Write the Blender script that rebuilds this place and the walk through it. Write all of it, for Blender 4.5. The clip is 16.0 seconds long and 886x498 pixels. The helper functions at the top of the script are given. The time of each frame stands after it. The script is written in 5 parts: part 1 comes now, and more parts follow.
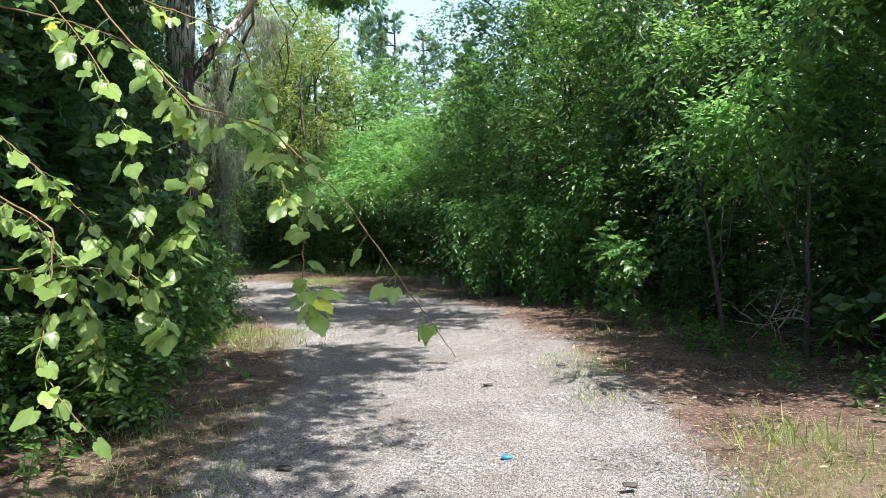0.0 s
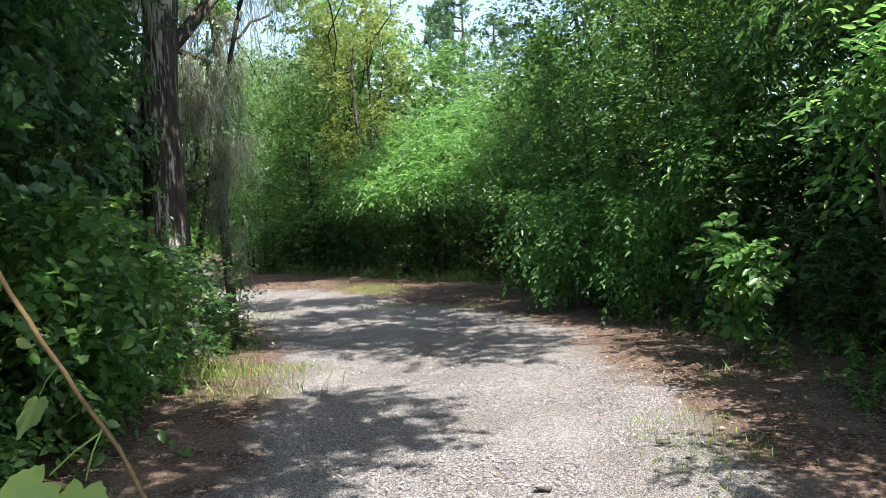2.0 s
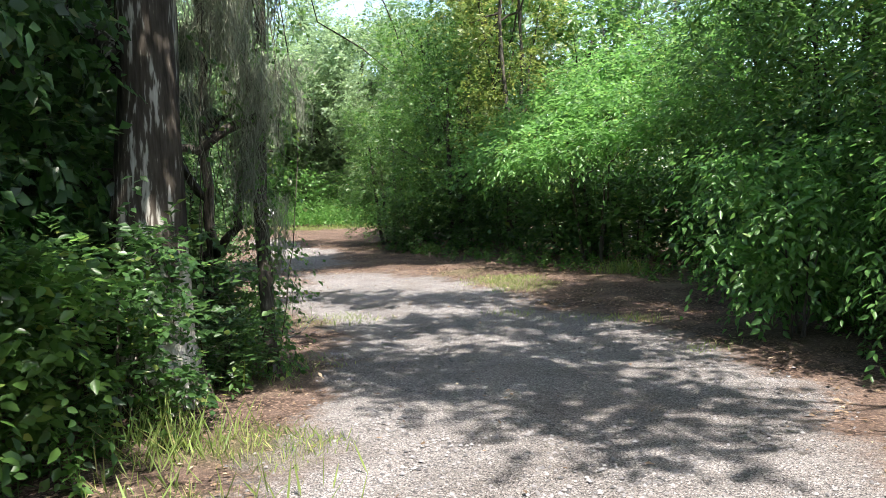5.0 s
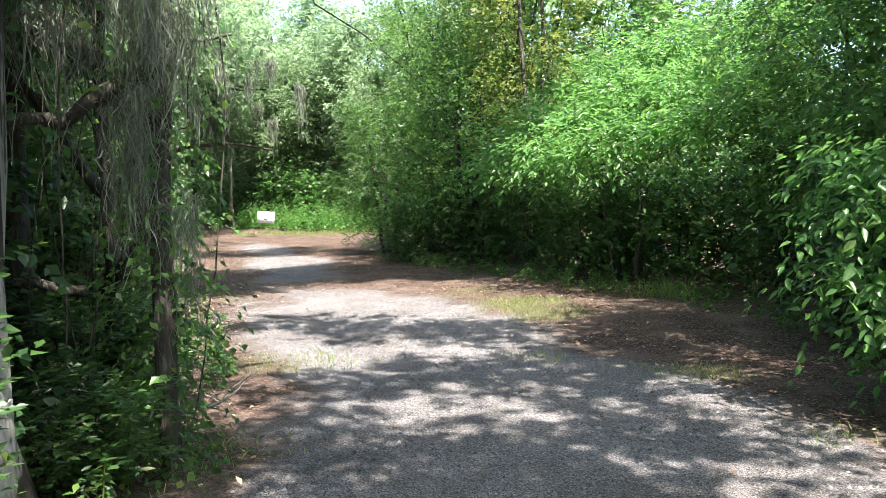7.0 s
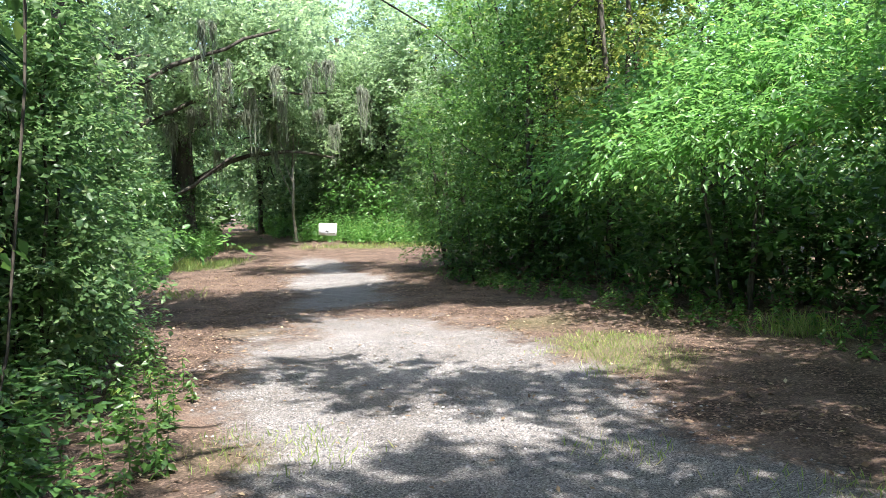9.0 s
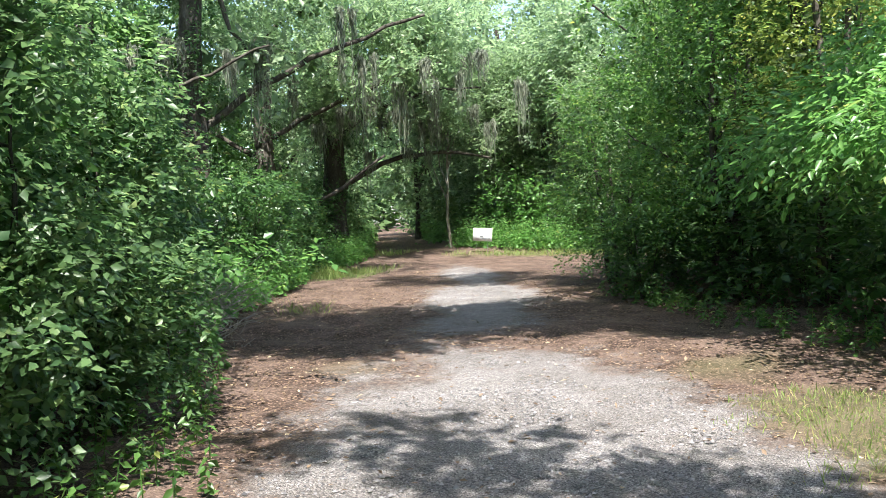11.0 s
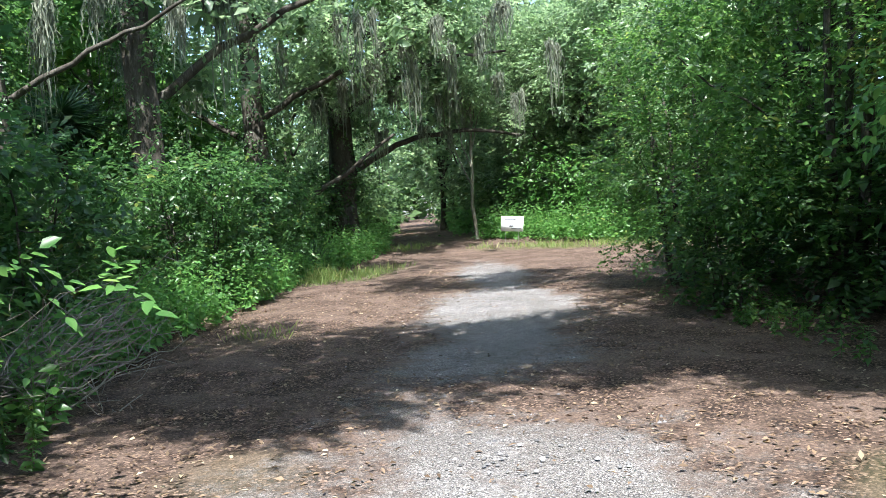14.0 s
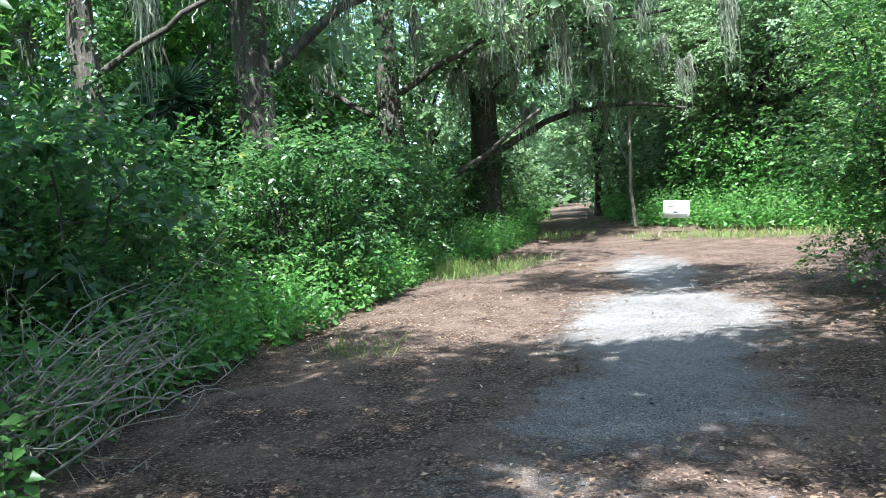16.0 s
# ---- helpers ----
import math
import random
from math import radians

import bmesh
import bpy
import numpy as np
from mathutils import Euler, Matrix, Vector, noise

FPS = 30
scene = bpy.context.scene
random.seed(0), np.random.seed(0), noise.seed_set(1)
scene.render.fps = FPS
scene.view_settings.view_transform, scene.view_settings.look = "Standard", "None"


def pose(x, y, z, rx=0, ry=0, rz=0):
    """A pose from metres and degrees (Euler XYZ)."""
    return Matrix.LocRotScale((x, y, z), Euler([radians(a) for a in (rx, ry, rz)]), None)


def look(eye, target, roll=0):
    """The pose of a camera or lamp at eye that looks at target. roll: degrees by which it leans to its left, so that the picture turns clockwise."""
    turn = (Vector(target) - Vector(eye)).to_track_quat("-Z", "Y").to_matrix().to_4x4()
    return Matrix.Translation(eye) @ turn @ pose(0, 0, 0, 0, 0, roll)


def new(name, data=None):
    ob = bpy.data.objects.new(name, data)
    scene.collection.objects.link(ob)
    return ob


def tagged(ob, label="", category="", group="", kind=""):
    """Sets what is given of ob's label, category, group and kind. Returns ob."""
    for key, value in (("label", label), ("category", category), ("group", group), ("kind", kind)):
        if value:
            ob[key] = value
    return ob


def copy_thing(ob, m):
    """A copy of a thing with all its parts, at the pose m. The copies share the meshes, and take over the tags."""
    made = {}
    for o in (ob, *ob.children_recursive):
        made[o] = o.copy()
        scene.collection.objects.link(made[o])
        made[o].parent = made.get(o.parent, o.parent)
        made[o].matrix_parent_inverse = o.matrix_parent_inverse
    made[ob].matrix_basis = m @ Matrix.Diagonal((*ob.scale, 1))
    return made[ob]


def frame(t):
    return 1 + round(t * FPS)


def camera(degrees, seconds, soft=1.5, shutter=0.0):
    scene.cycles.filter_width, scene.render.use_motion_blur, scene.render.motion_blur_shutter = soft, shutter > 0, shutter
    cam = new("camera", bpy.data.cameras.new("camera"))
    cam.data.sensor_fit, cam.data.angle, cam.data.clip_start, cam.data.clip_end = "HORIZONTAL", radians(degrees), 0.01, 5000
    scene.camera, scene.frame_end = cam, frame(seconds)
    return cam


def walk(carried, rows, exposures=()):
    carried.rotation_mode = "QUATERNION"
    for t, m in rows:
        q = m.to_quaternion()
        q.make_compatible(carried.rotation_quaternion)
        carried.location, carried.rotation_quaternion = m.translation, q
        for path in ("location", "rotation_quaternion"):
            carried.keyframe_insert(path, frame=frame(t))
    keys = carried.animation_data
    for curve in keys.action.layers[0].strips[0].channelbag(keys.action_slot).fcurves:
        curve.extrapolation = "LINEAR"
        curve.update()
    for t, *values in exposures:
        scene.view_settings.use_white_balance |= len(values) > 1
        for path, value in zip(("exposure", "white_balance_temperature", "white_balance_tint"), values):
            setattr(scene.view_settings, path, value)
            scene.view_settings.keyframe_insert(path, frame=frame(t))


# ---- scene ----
cam = camera(56.0, 16.0, soft=0.6)
METRES, EYE, TILT, LEAN, TURN = 21.7, 1.5, 0.0, 0.0, 0.0
ROWS = [
    (0.0, 0.0, 0.0, 0.0, -0.1, -2.61, 2.15),
    (0.5, 0.0074, 0.0367, -0.0003, 3.58, -3.31, 0.55),
    (1.0, 0.0114, 0.0724, -0.0007, 6.84, -4.15, 0.5),
    (1.5, 0.0165, 0.1057, -0.0021, 5.73, -3.66, 2.61),
    (2.0, 0.0153, 0.1375, -0.0018, 5.43, -2.59, 3.44),
    (2.5, 0.0148, 0.1695, -0.001, 8.55, -1.95, 3.84),
    (3.0, 0.0135, 0.2023, -0.0023, 11.66, -2.81, 3.73),
    (3.5, 0.015, 0.2362, -0.0032, 13.16, -3.66, 2.61),
    (4.0, 0.0135, 0.2693, -0.0053, 13.57, -3.69, 2.26),
    (4.5, 0.0104, 0.2995, -0.0058, 16.11, -3.75, 3.08),
    (7.0, -0.0277, 0.4485, -0.0067, 17.69, -3.4, 1.4),
    (7.5, -0.0336, 0.4776, -0.0059, 17.8, -3.28, 1.33),
    (8.0, -0.0406, 0.5094, -0.0063, 19.47, -2.9, 2.02),
    (8.5, -0.0473, 0.5391, -0.0069, 20.99, -2.71, 2.18),
    (9.0, -0.0539, 0.5699, -0.0068, 23.24, -2.6, 1.91),
    (9.5, -0.0614, 0.5987, -0.0066, 25.46, -2.39, 1.19),
    (10.0, -0.071, 0.6268, -0.0068, 29.62, -2.26, 1.66),
    (12.5, -0.1373, 0.7698, -0.0067, 36.5, -1.61, 1.95),
    (13.0, -0.152, 0.7973, -0.0076, 36.09, -1.19, 2.26),
    (13.5, -0.1667, 0.823, -0.009, 36.85, -1.82, 3.66),
    (14.0, -0.1829, 0.8502, -0.0094, 37.53, -2.55, 3.62),
    (14.5, -0.2001, 0.8764, -0.0105, 39.33, -2.59, 4.04),
    (15.0, -0.2163, 0.8996, -0.0104, 41.33, -2.45, 4.01),
    (15.5, -0.2322, 0.9207, -0.0098, 44.99, -2.41, 3.38),
    (16.0, -0.2472, 0.9406, -0.0091, 48.17, -2.99, 3.69),
]
walk(cam, [(t, pose(0, 0, EYE, TILT, LEAN, TURN) @ pose(METRES * x, METRES * y, METRES * z, 90 + pitch, roll, yaw)) for t, x, y, z, yaw, pitch, roll in ROWS],
     exposures=[(0.0, 1.58, 6500, 10), (4.5, 1.66, 6600, 12), (7.0, 2.1, 6500, 12), (9.5, 1.88, 6400, 10), (12.5, 1.75, 6350, 10), (14.0, 1.75, 6000, 8), (16.0, 2.12, 5650, 4)])
SUN_AZ, SUN_EL = math.atan2(0.7, -0.71), radians(60)
SUN_DIR = Vector((math.sin(SUN_AZ) * math.cos(SUN_EL), math.cos(SUN_AZ) * math.cos(SUN_EL), math.sin(SUN_EL)))
world = bpy.data.worlds.new("sky")
scene.world = world
world.use_nodes = True
wn = world.node_tree
sky = wn.nodes.new("ShaderNodeTexSky")
sky.sky_type, sky.sun_disc = "NISHITA", False
sky.sun_elevation, sky.sun_rotation = SUN_EL, SUN_AZ
sky.air_density, sky.dust_density, sky.ozone_density = 1.0, 1.5, 1.0
wn.links.new(sky.outputs[0], wn.nodes["Background"].inputs[0])
wn.nodes["Background"].inputs[1].default_value = 0.135
sun_data = bpy.data.lights.new("sun", "SUN")
sun_data.energy, sun_data.angle, sun_data.color = 5.0, radians(0.55), (1.0, 0.96, 0.88)
sun = new("sun", sun_data)
sun.matrix_world = look(SUN_DIR * 100, (0, 0, 0))

rng = np.random.default_rng(7)


# ---- materials ----
def nodes_of(name):
    m = bpy.data.materials.new(name)
    m.use_nodes = True
    m.node_tree.nodes.remove(m.node_tree.nodes["Principled BSDF"])
    return m, m.node_tree.nodes, m.node_tree.links, m.node_tree.nodes["Material Output"]


def put(nodes, kind, **inputs):
    n = nodes.new(kind)
    for key, value in inputs.items():
        n.inputs[key.replace("_", " ")].default_value = value
    return n


def ramp(nodes, stops):
    n = nodes.new("ShaderNodeValToRGB")
    e = n.color_ramp.elements
    while len(e) < len(stops):
        e.new(0.5)
    for el, (p, c) in zip(e, stops):
        el.position, el.color = p, (*c, 1)
    return n


def leaf_material(name, dark, light, odd, odd_part=0.06, through_part=0.5, rough=0.36, by_object=False):
    """Leaf: waxy upper face, light passes through the blade; colour varies from leaf to leaf and clump to clump."""
    m, nd, ln, out = nodes_of(name)
    geo = nd.new("ShaderNodeNewGeometry")
    r = ramp(nd, [(0.0, dark), (1.0 - odd_part * 2, light), (1.0 - odd_part, light), (1.0, odd)])
    info = nd.new("ShaderNodeObjectInfo")
    ln.new(info.outputs["Random"] if by_object else geo.outputs["Random Per Island"], r.inputs[0])
    tex = put(nd, "ShaderNodeTexNoise", Scale=1.3, Detail=2.0)
    ln.new(geo.outputs["Position"], tex.inputs["Vector"])
    hsv = nd.new("ShaderNodeHueSaturation")
    rng_v = put(nd, "ShaderNodeMapRange")
    rng_v.inputs["To Min"].default_value, rng_v.inputs["To Max"].default_value = 0.6, 1.35
    ln.new(tex.outputs[0], rng_v.inputs[0])
    hsv.inputs["Saturation"].default_value = 0.98
    ln.new(rng_v.outputs[0], hsv.inputs["Value"])
    ln.new(r.outputs[0], hsv.inputs["Color"])
    p = put(nd, "ShaderNodeBsdfPrincipled", Roughness=rough)
    p.inputs["Specular IOR Level"].default_value = 0.55
    ln.new(hsv.outputs[0], p.inputs["Base Color"])
    glow = nd.new("ShaderNodeHueSaturation")
    glow.inputs["Value"].default_value, glow.inputs["Saturation"].default_value = 2.1, 1.02
    glow.inputs["Hue"].default_value = 0.488
    ln.new(hsv.outputs[0], glow.inputs["Color"])
    tr = nd.new("ShaderNodeBsdfTranslucent")
    ln.new(glow.outputs[0], tr.inputs[0])
    mix = nd.new("ShaderNodeMixShader")
    mix.inputs[0].default_value = through_part
    ln.new(p.outputs[0], mix.inputs[1])
    ln.new(tr.outputs[0], mix.inputs[2])
    ln.new(mix.outputs[0], out.inputs[0])
    return m


def rough_material(name, stops, scale, bump=0.3, rough=0.9, stretch=(1, 1, 1), fine=8.0):
    """Bark, moss, twigs: two scales of noise for colour and one for relief."""
    m, nd, ln, out = nodes_of(name)
    co = nd.new("ShaderNodeTexCoord")
    mp = nd.new("ShaderNodeMapping")
    mp.inputs["Scale"].default_value = stretch
    ln.new(co.outputs["Object"], mp.inputs[0])
    a = put(nd, "ShaderNodeTexNoise", Scale=scale, Detail=5.0, Roughness=0.65)
    b = put(nd, "ShaderNodeTexNoise", Scale=scale * fine, Detail=3.0)
    ln.new(mp.outputs[0], a.inputs["Vector"])
    ln.new(mp.outputs[0], b.inputs["Vector"])
    mx = nd.new("ShaderNodeMath")
    mx.operation = "MULTIPLY_ADD"
    mx.inputs[1].default_value = 0.35
    ln.new(b.outputs[0], mx.inputs[0])
    ln.new(a.outputs[0], mx.inputs[2])
    sub = nd.new("ShaderNodeMath")
    sub.operation = "SUBTRACT"
    sub.inputs[1].default_value = 0.17
    ln.new(mx.outputs[0], sub.inputs[0])
    r = ramp(nd, stops)
    ln.new(sub.outputs[0], r.inputs[0])
    p = put(nd, "ShaderNodeBsdfPrincipled", Roughness=rough)
    p.inputs["Specular IOR Level"].default_value = 0.2
    ln.new(r.outputs[0], p.inputs["Base Color"])
    bp = put(nd, "ShaderNodeBump", Strength=bump, Distance=0.03)
    ln.new(sub.outputs[0], bp.inputs["Height"])
    ln.new(bp.outputs[0], p.inputs["Normal"])
    ln.new(p.outputs[0], out.inputs[0])
    return m


# dark, mid and bright grade one green, partly for shade and sun.
LEAF = {
    "dark": leaf_material("leaf_dark_shade", (0.026, 0.066, 0.022), (0.066, 0.15, 0.04), (0.16, 0.2, 0.05)),
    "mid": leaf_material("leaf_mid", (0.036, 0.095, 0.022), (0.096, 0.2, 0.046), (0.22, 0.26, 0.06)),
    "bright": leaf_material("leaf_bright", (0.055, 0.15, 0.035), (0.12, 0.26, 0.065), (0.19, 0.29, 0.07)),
    "olive": leaf_material("leaf_olive", (0.06, 0.1, 0.02), (0.155, 0.21, 0.05), (0.34, 0.33, 0.08), 0.12),
    "sage": leaf_material("leaf_sage", (0.045, 0.105, 0.038), (0.125, 0.215, 0.08), (0.24, 0.31, 0.12), rough=0.4),
    "oak": leaf_material("leaf_oak", (0.09, 0.15, 0.075), (0.21, 0.3, 0.15), (0.29, 0.37, 0.19), rough=0.4),
    "far": leaf_material("leaf_far", (0.05, 0.09, 0.035), (0.1, 0.17, 0.06), (0.16, 0.21, 0.08), rough=0.95),
    "vine": leaf_material("leaf_vine", (0.11, 0.19, 0.05), (0.25, 0.36, 0.1), (0.48, 0.5, 0.06), 0.05, 0.5, by_object=True),
    "pine": leaf_material("leaf_pine", (0.05, 0.11, 0.045), (0.1, 0.2, 0.08), (0.11, 0.17, 0.06), through_part=0.2),
    "palm": leaf_material("leaf_palm", (0.02, 0.055, 0.025), (0.05, 0.11, 0.045), (0.2, 0.2, 0.1), through_part=0.25, rough=0.35),
    "grass": leaf_material("leaf_grass", (0.09, 0.155, 0.035), (0.2, 0.27, 0.07), (0.4, 0.35, 0.16), 0.2, 0.4, 0.6),
    "fallen": leaf_material("leaf_fallen", (0.06, 0.035, 0.018), (0.21, 0.14, 0.085), (0.5, 0.4, 0.26), 0.12, 0.15, 0.7),
}
BARK = rough_material("bark_grey_brown", [(0.25, (0.024, 0.02, 0.016)), (0.55, (0.075, 0.066, 0.055)), (0.8, (0.17, 0.16, 0.138))], 7, 0.8, stretch=(1, 1, 0.25))
BARK_PALE = rough_material("bark_lichen", [(0.25, (0.07, 0.06, 0.045)), (0.5, (0.2, 0.18, 0.14)), (0.72, (0.42, 0.41, 0.36))], 5, 0.6, stretch=(1, 1, 0.4))
TWIG = rough_material("dead_twig", [(0.2, (0.14, 0.12, 0.1)), (0.6, (0.33, 0.3, 0.26)), (0.9, (0.5, 0.47, 0.42))], 14, 0.3)
BARK_STREAK = rough_material("bark_lichen_streaks", [(0.3, (0.022, 0.018, 0.014)), (0.51, (0.065, 0.055, 0.045)), (0.56, (0.3, 0.29, 0.26)), (0.75, (0.5, 0.49, 0.45))], 2.6, 0.7, stretch=(1.6, 1.6, 0.22))
STEM = rough_material("green_stem", [(0.2, (0.07, 0.05, 0.025)), (0.8, (0.2, 0.13, 0.06))], 14, 0.2)
MOSS = leaf_material("spanish_moss_grey", (0.11, 0.125, 0.09), (0.25, 0.27, 0.205), (0.38, 0.4, 0.31), 0.1, 0.35, 0.9)


# ---- ground ----
GROUND_Y = (-60, 0, 8, 16, 24, 30, 34, 38, 42, 50, 70, 100, 900)
GROUND_Z = (-0.05, -0.06, -0.12, -0.19, -0.22, -0.13, -0.06, 0.12, 0.28, 0.5, 0.75, 0.9, 0.9)


def ground_z(y):
    y = np.asarray(y, float)
    return sum(np.interp(y + d, GROUND_Y, GROUND_Z) for d in (-2, -1, 0, 1, 2)) / 5


# gravel track: x, y, half width; then the leaf-covered path into the wood
TRACK = np.array([(0.1, -40, 1.5), (0.1, -8, 1.45), (0.1, 0, 1.42), (0.1, 5, 1.45), (0.0, 9, 1.5), (-1.05, 14, 1.65), (-3.1, 17.5, 1.5),
                  (-5.7, 21.2, 1.9), (-8.2, 24.7, 1.3), (-10.4, 28.3, 1.5), (-13.6, 32.6, 0.95), (-16.2, 36, 0.8)])
LEFT_EDGE = np.array([(-3.2, -40), (-2.6, -3), (-2.5, 4), (-2.7, 7.2), (-3.1, 10.4), (-3.5, 12.8), (-4.4, 15), (-4.9, 16.3), (-6.0, 17.8), (-8.4, 20),
                      (-11.8, 22.9), (-13.8, 25.4), (-15.4, 28), (-18.3, 32), (-20.6, 37), (-24.4, 42), (-28, 46.5), (-37, 57), (-54, 79), (-79, 109)])
RIGHT_EDGE = np.array([(5.0, -40), (4.2, -3), (3.6, 3), (2.9, 6), (2.6, 9), (2.3, 12), (1.4, 15), (0.7, 18), (-0.2, 20.5), (-1.6, 22.6), (-3.6, 24.3), (-5.2, 25.8),
                       (-7.2, 27.6), (-8.8, 29.8), (-9.8, 33), (-9.5, 37.0)])


def polyline_distance(px, py, line):
    """Distance of points from a polyline, and the third column there."""
    best = np.full(px.shape, 1e9)
    width = np.zeros(px.shape)
    side = np.zeros(px.shape)
    for a, b in zip(line[:-1], line[1:]):
        dx, dy = b[0] - a[0], b[1] - a[1]
        k = np.clip(((px - a[0]) * dx + (py - a[1]) * dy) / (dx * dx + dy * dy), 0, 1)
        d = np.hypot(px - a[0] - k * dx, py - a[1] - k * dy)
        near = d < best
        best = np.where(near, d, best)
        side = np.where(near, np.sign(dx * (py - a[1]) - dy * (px - a[0])), side)
        if len(a) > 2:
            width = np.where(near, a[2] + k * (b[2] - a[2]), width)
    return best, width, side


def value_noise(x, y, seed):
    """Smooth noise on a unit lattice, -1 to 1."""
    table = np.random.default_rng(seed).uniform(-1, 1, (64, 64))
    xi, yi = np.floor(x).astype(int), np.floor(y).astype(int)
    fx, fy = x - xi, y - yi
    fx, fy = fx * fx * (3 - 2 * fx), fy * fy * (3 - 2 * fy)
    g = lambda i, j: table[(xi + i) % 64, (yi + j) % 64]
    return (g(0, 0) * (1 - fx) + g(1, 0) * fx) * (1 - fy) + (g(0, 1) * (1 - fx) + g(1, 1) * fx) * fy


# grass patches on the verges: x, y, radius along x and y, strength
GRASS = ((-2.7, 20.6, 0.6, 0.9, 1.0), (-3.3, 21.7, 0.7, 1.0, 1.0), (-4.4, 23.3, 0.6, 0.9, 0.8), (2.5, 4.3, 1.2, 1.3, 0.7), (1.35, 8.4, 0.5, 0.9, 0.5), (1.3, 7.0, 0.35, 0.5, 0.4),
         (-2.6, 11.7, 0.7, 0.5, 0.9), (-2.4, 10.5, 0.7, 0.5, 0.5), (-2.1, 6.5, 0.7, 1.5, 0.4), (-1.8, 4.6, 0.7, 1.5, 0.4), (-3.6, 13.7, 0.7, 0.8, 0.4), (-4.5, 16.9, 0.9, 0.7, 0.45),
         (-0.9, 17.1, 0.7, 0.4, 0.7), (0.1, 15.3, 0.4, 0.4, 0.6), (-17.6, 32.4, 1.1, 1.9, 1.0), (-8.1, 21.6, 0.6, 0.5, 0.4), (-2.2, 17.6, 0.4, 0.3, 0.4), (0.3, 3.9, 0.3, 0.5, 0.3),
         (-14.5, 38.6, 4.0, 0.7, 0.8), (-21.5, 39.0, 1.0, 1.2, 0.5), (-12.6, 25.6, 0.6, 0.6, 0.4))


def covers(px, py):
    """Gravel, grass and bare-earth shares of the ground at points."""
    d, w, _ = polyline_distance(px, py, TRACK)
    wob = 0.22 * value_noise(px * 1.1, py * 1.1, 3) + 0.12 * value_noise(px * 4, py * 4, 4)
    gravel = np.clip((w + 0.1 + wob - d) / 0.9 + 0.5, 0, 1)
    fade = np.clip((37 - py) / 4, 0, 1)
    gravel *= fade
    grass = np.zeros(px.shape)
    for gx, gy, rx, ry, s in GRASS:
        q = ((px - gx) / rx) ** 2 + ((py - gy) / ry) ** 2
        grass = np.maximum(grass, s * np.clip(1.15 - q + 0.55 * value_noise(px * 2.3, py * 2.3, 9), 0, 1))
    # the litter drifts over the gravel further on
    brown = np.clip((py - 17) / 6, 0, 1) * np.clip(0.55 + 0.6 * value_noise(px * 0.45, py * 0.45, 12) + 0.25 * value_noise(px * 1.7, py * 1.7, 13) + np.clip((d - 0.6 * w) / 0.8, -0.8, 0.6), 0, 1)
    brown = np.maximum(brown, 1.3 * np.exp(-((py - 24.2 - 0.35 * (px + 8)) / 1.9) ** 2) * np.clip(0.75 + 0.6 * value_noise(px * 0.8, py * 0.8, 14), 0, 1))
    return gravel * (1 - 0.68 * brown), np.clip(grass, 0, 1)


def mesh_from(name, verts, faces, material, smooth=False):
    """A mesh from arrays; faces all of one size."""
    me = bpy.data.meshes.new(name)
    verts, faces = np.asarray(verts, np.float32), np.asarray(faces, np.int32)
    n = faces.shape[1]
    me.vertices.add(len(verts))
    me.vertices.foreach_set("co", verts.ravel())
    me.loops.add(faces.size)
    me.loops.foreach_set("vertex_index", faces.ravel())
    me.polygons.add(len(faces))
    me.polygons.foreach_set("loop_start", np.arange(0, faces.size, n, dtype=np.int32))
    if smooth:
        me.polygons.foreach_set("use_smooth", np.ones(len(faces), bool))
    me.update(calc_edges=True)
    if material:
        me.materials.append(material)
    return me


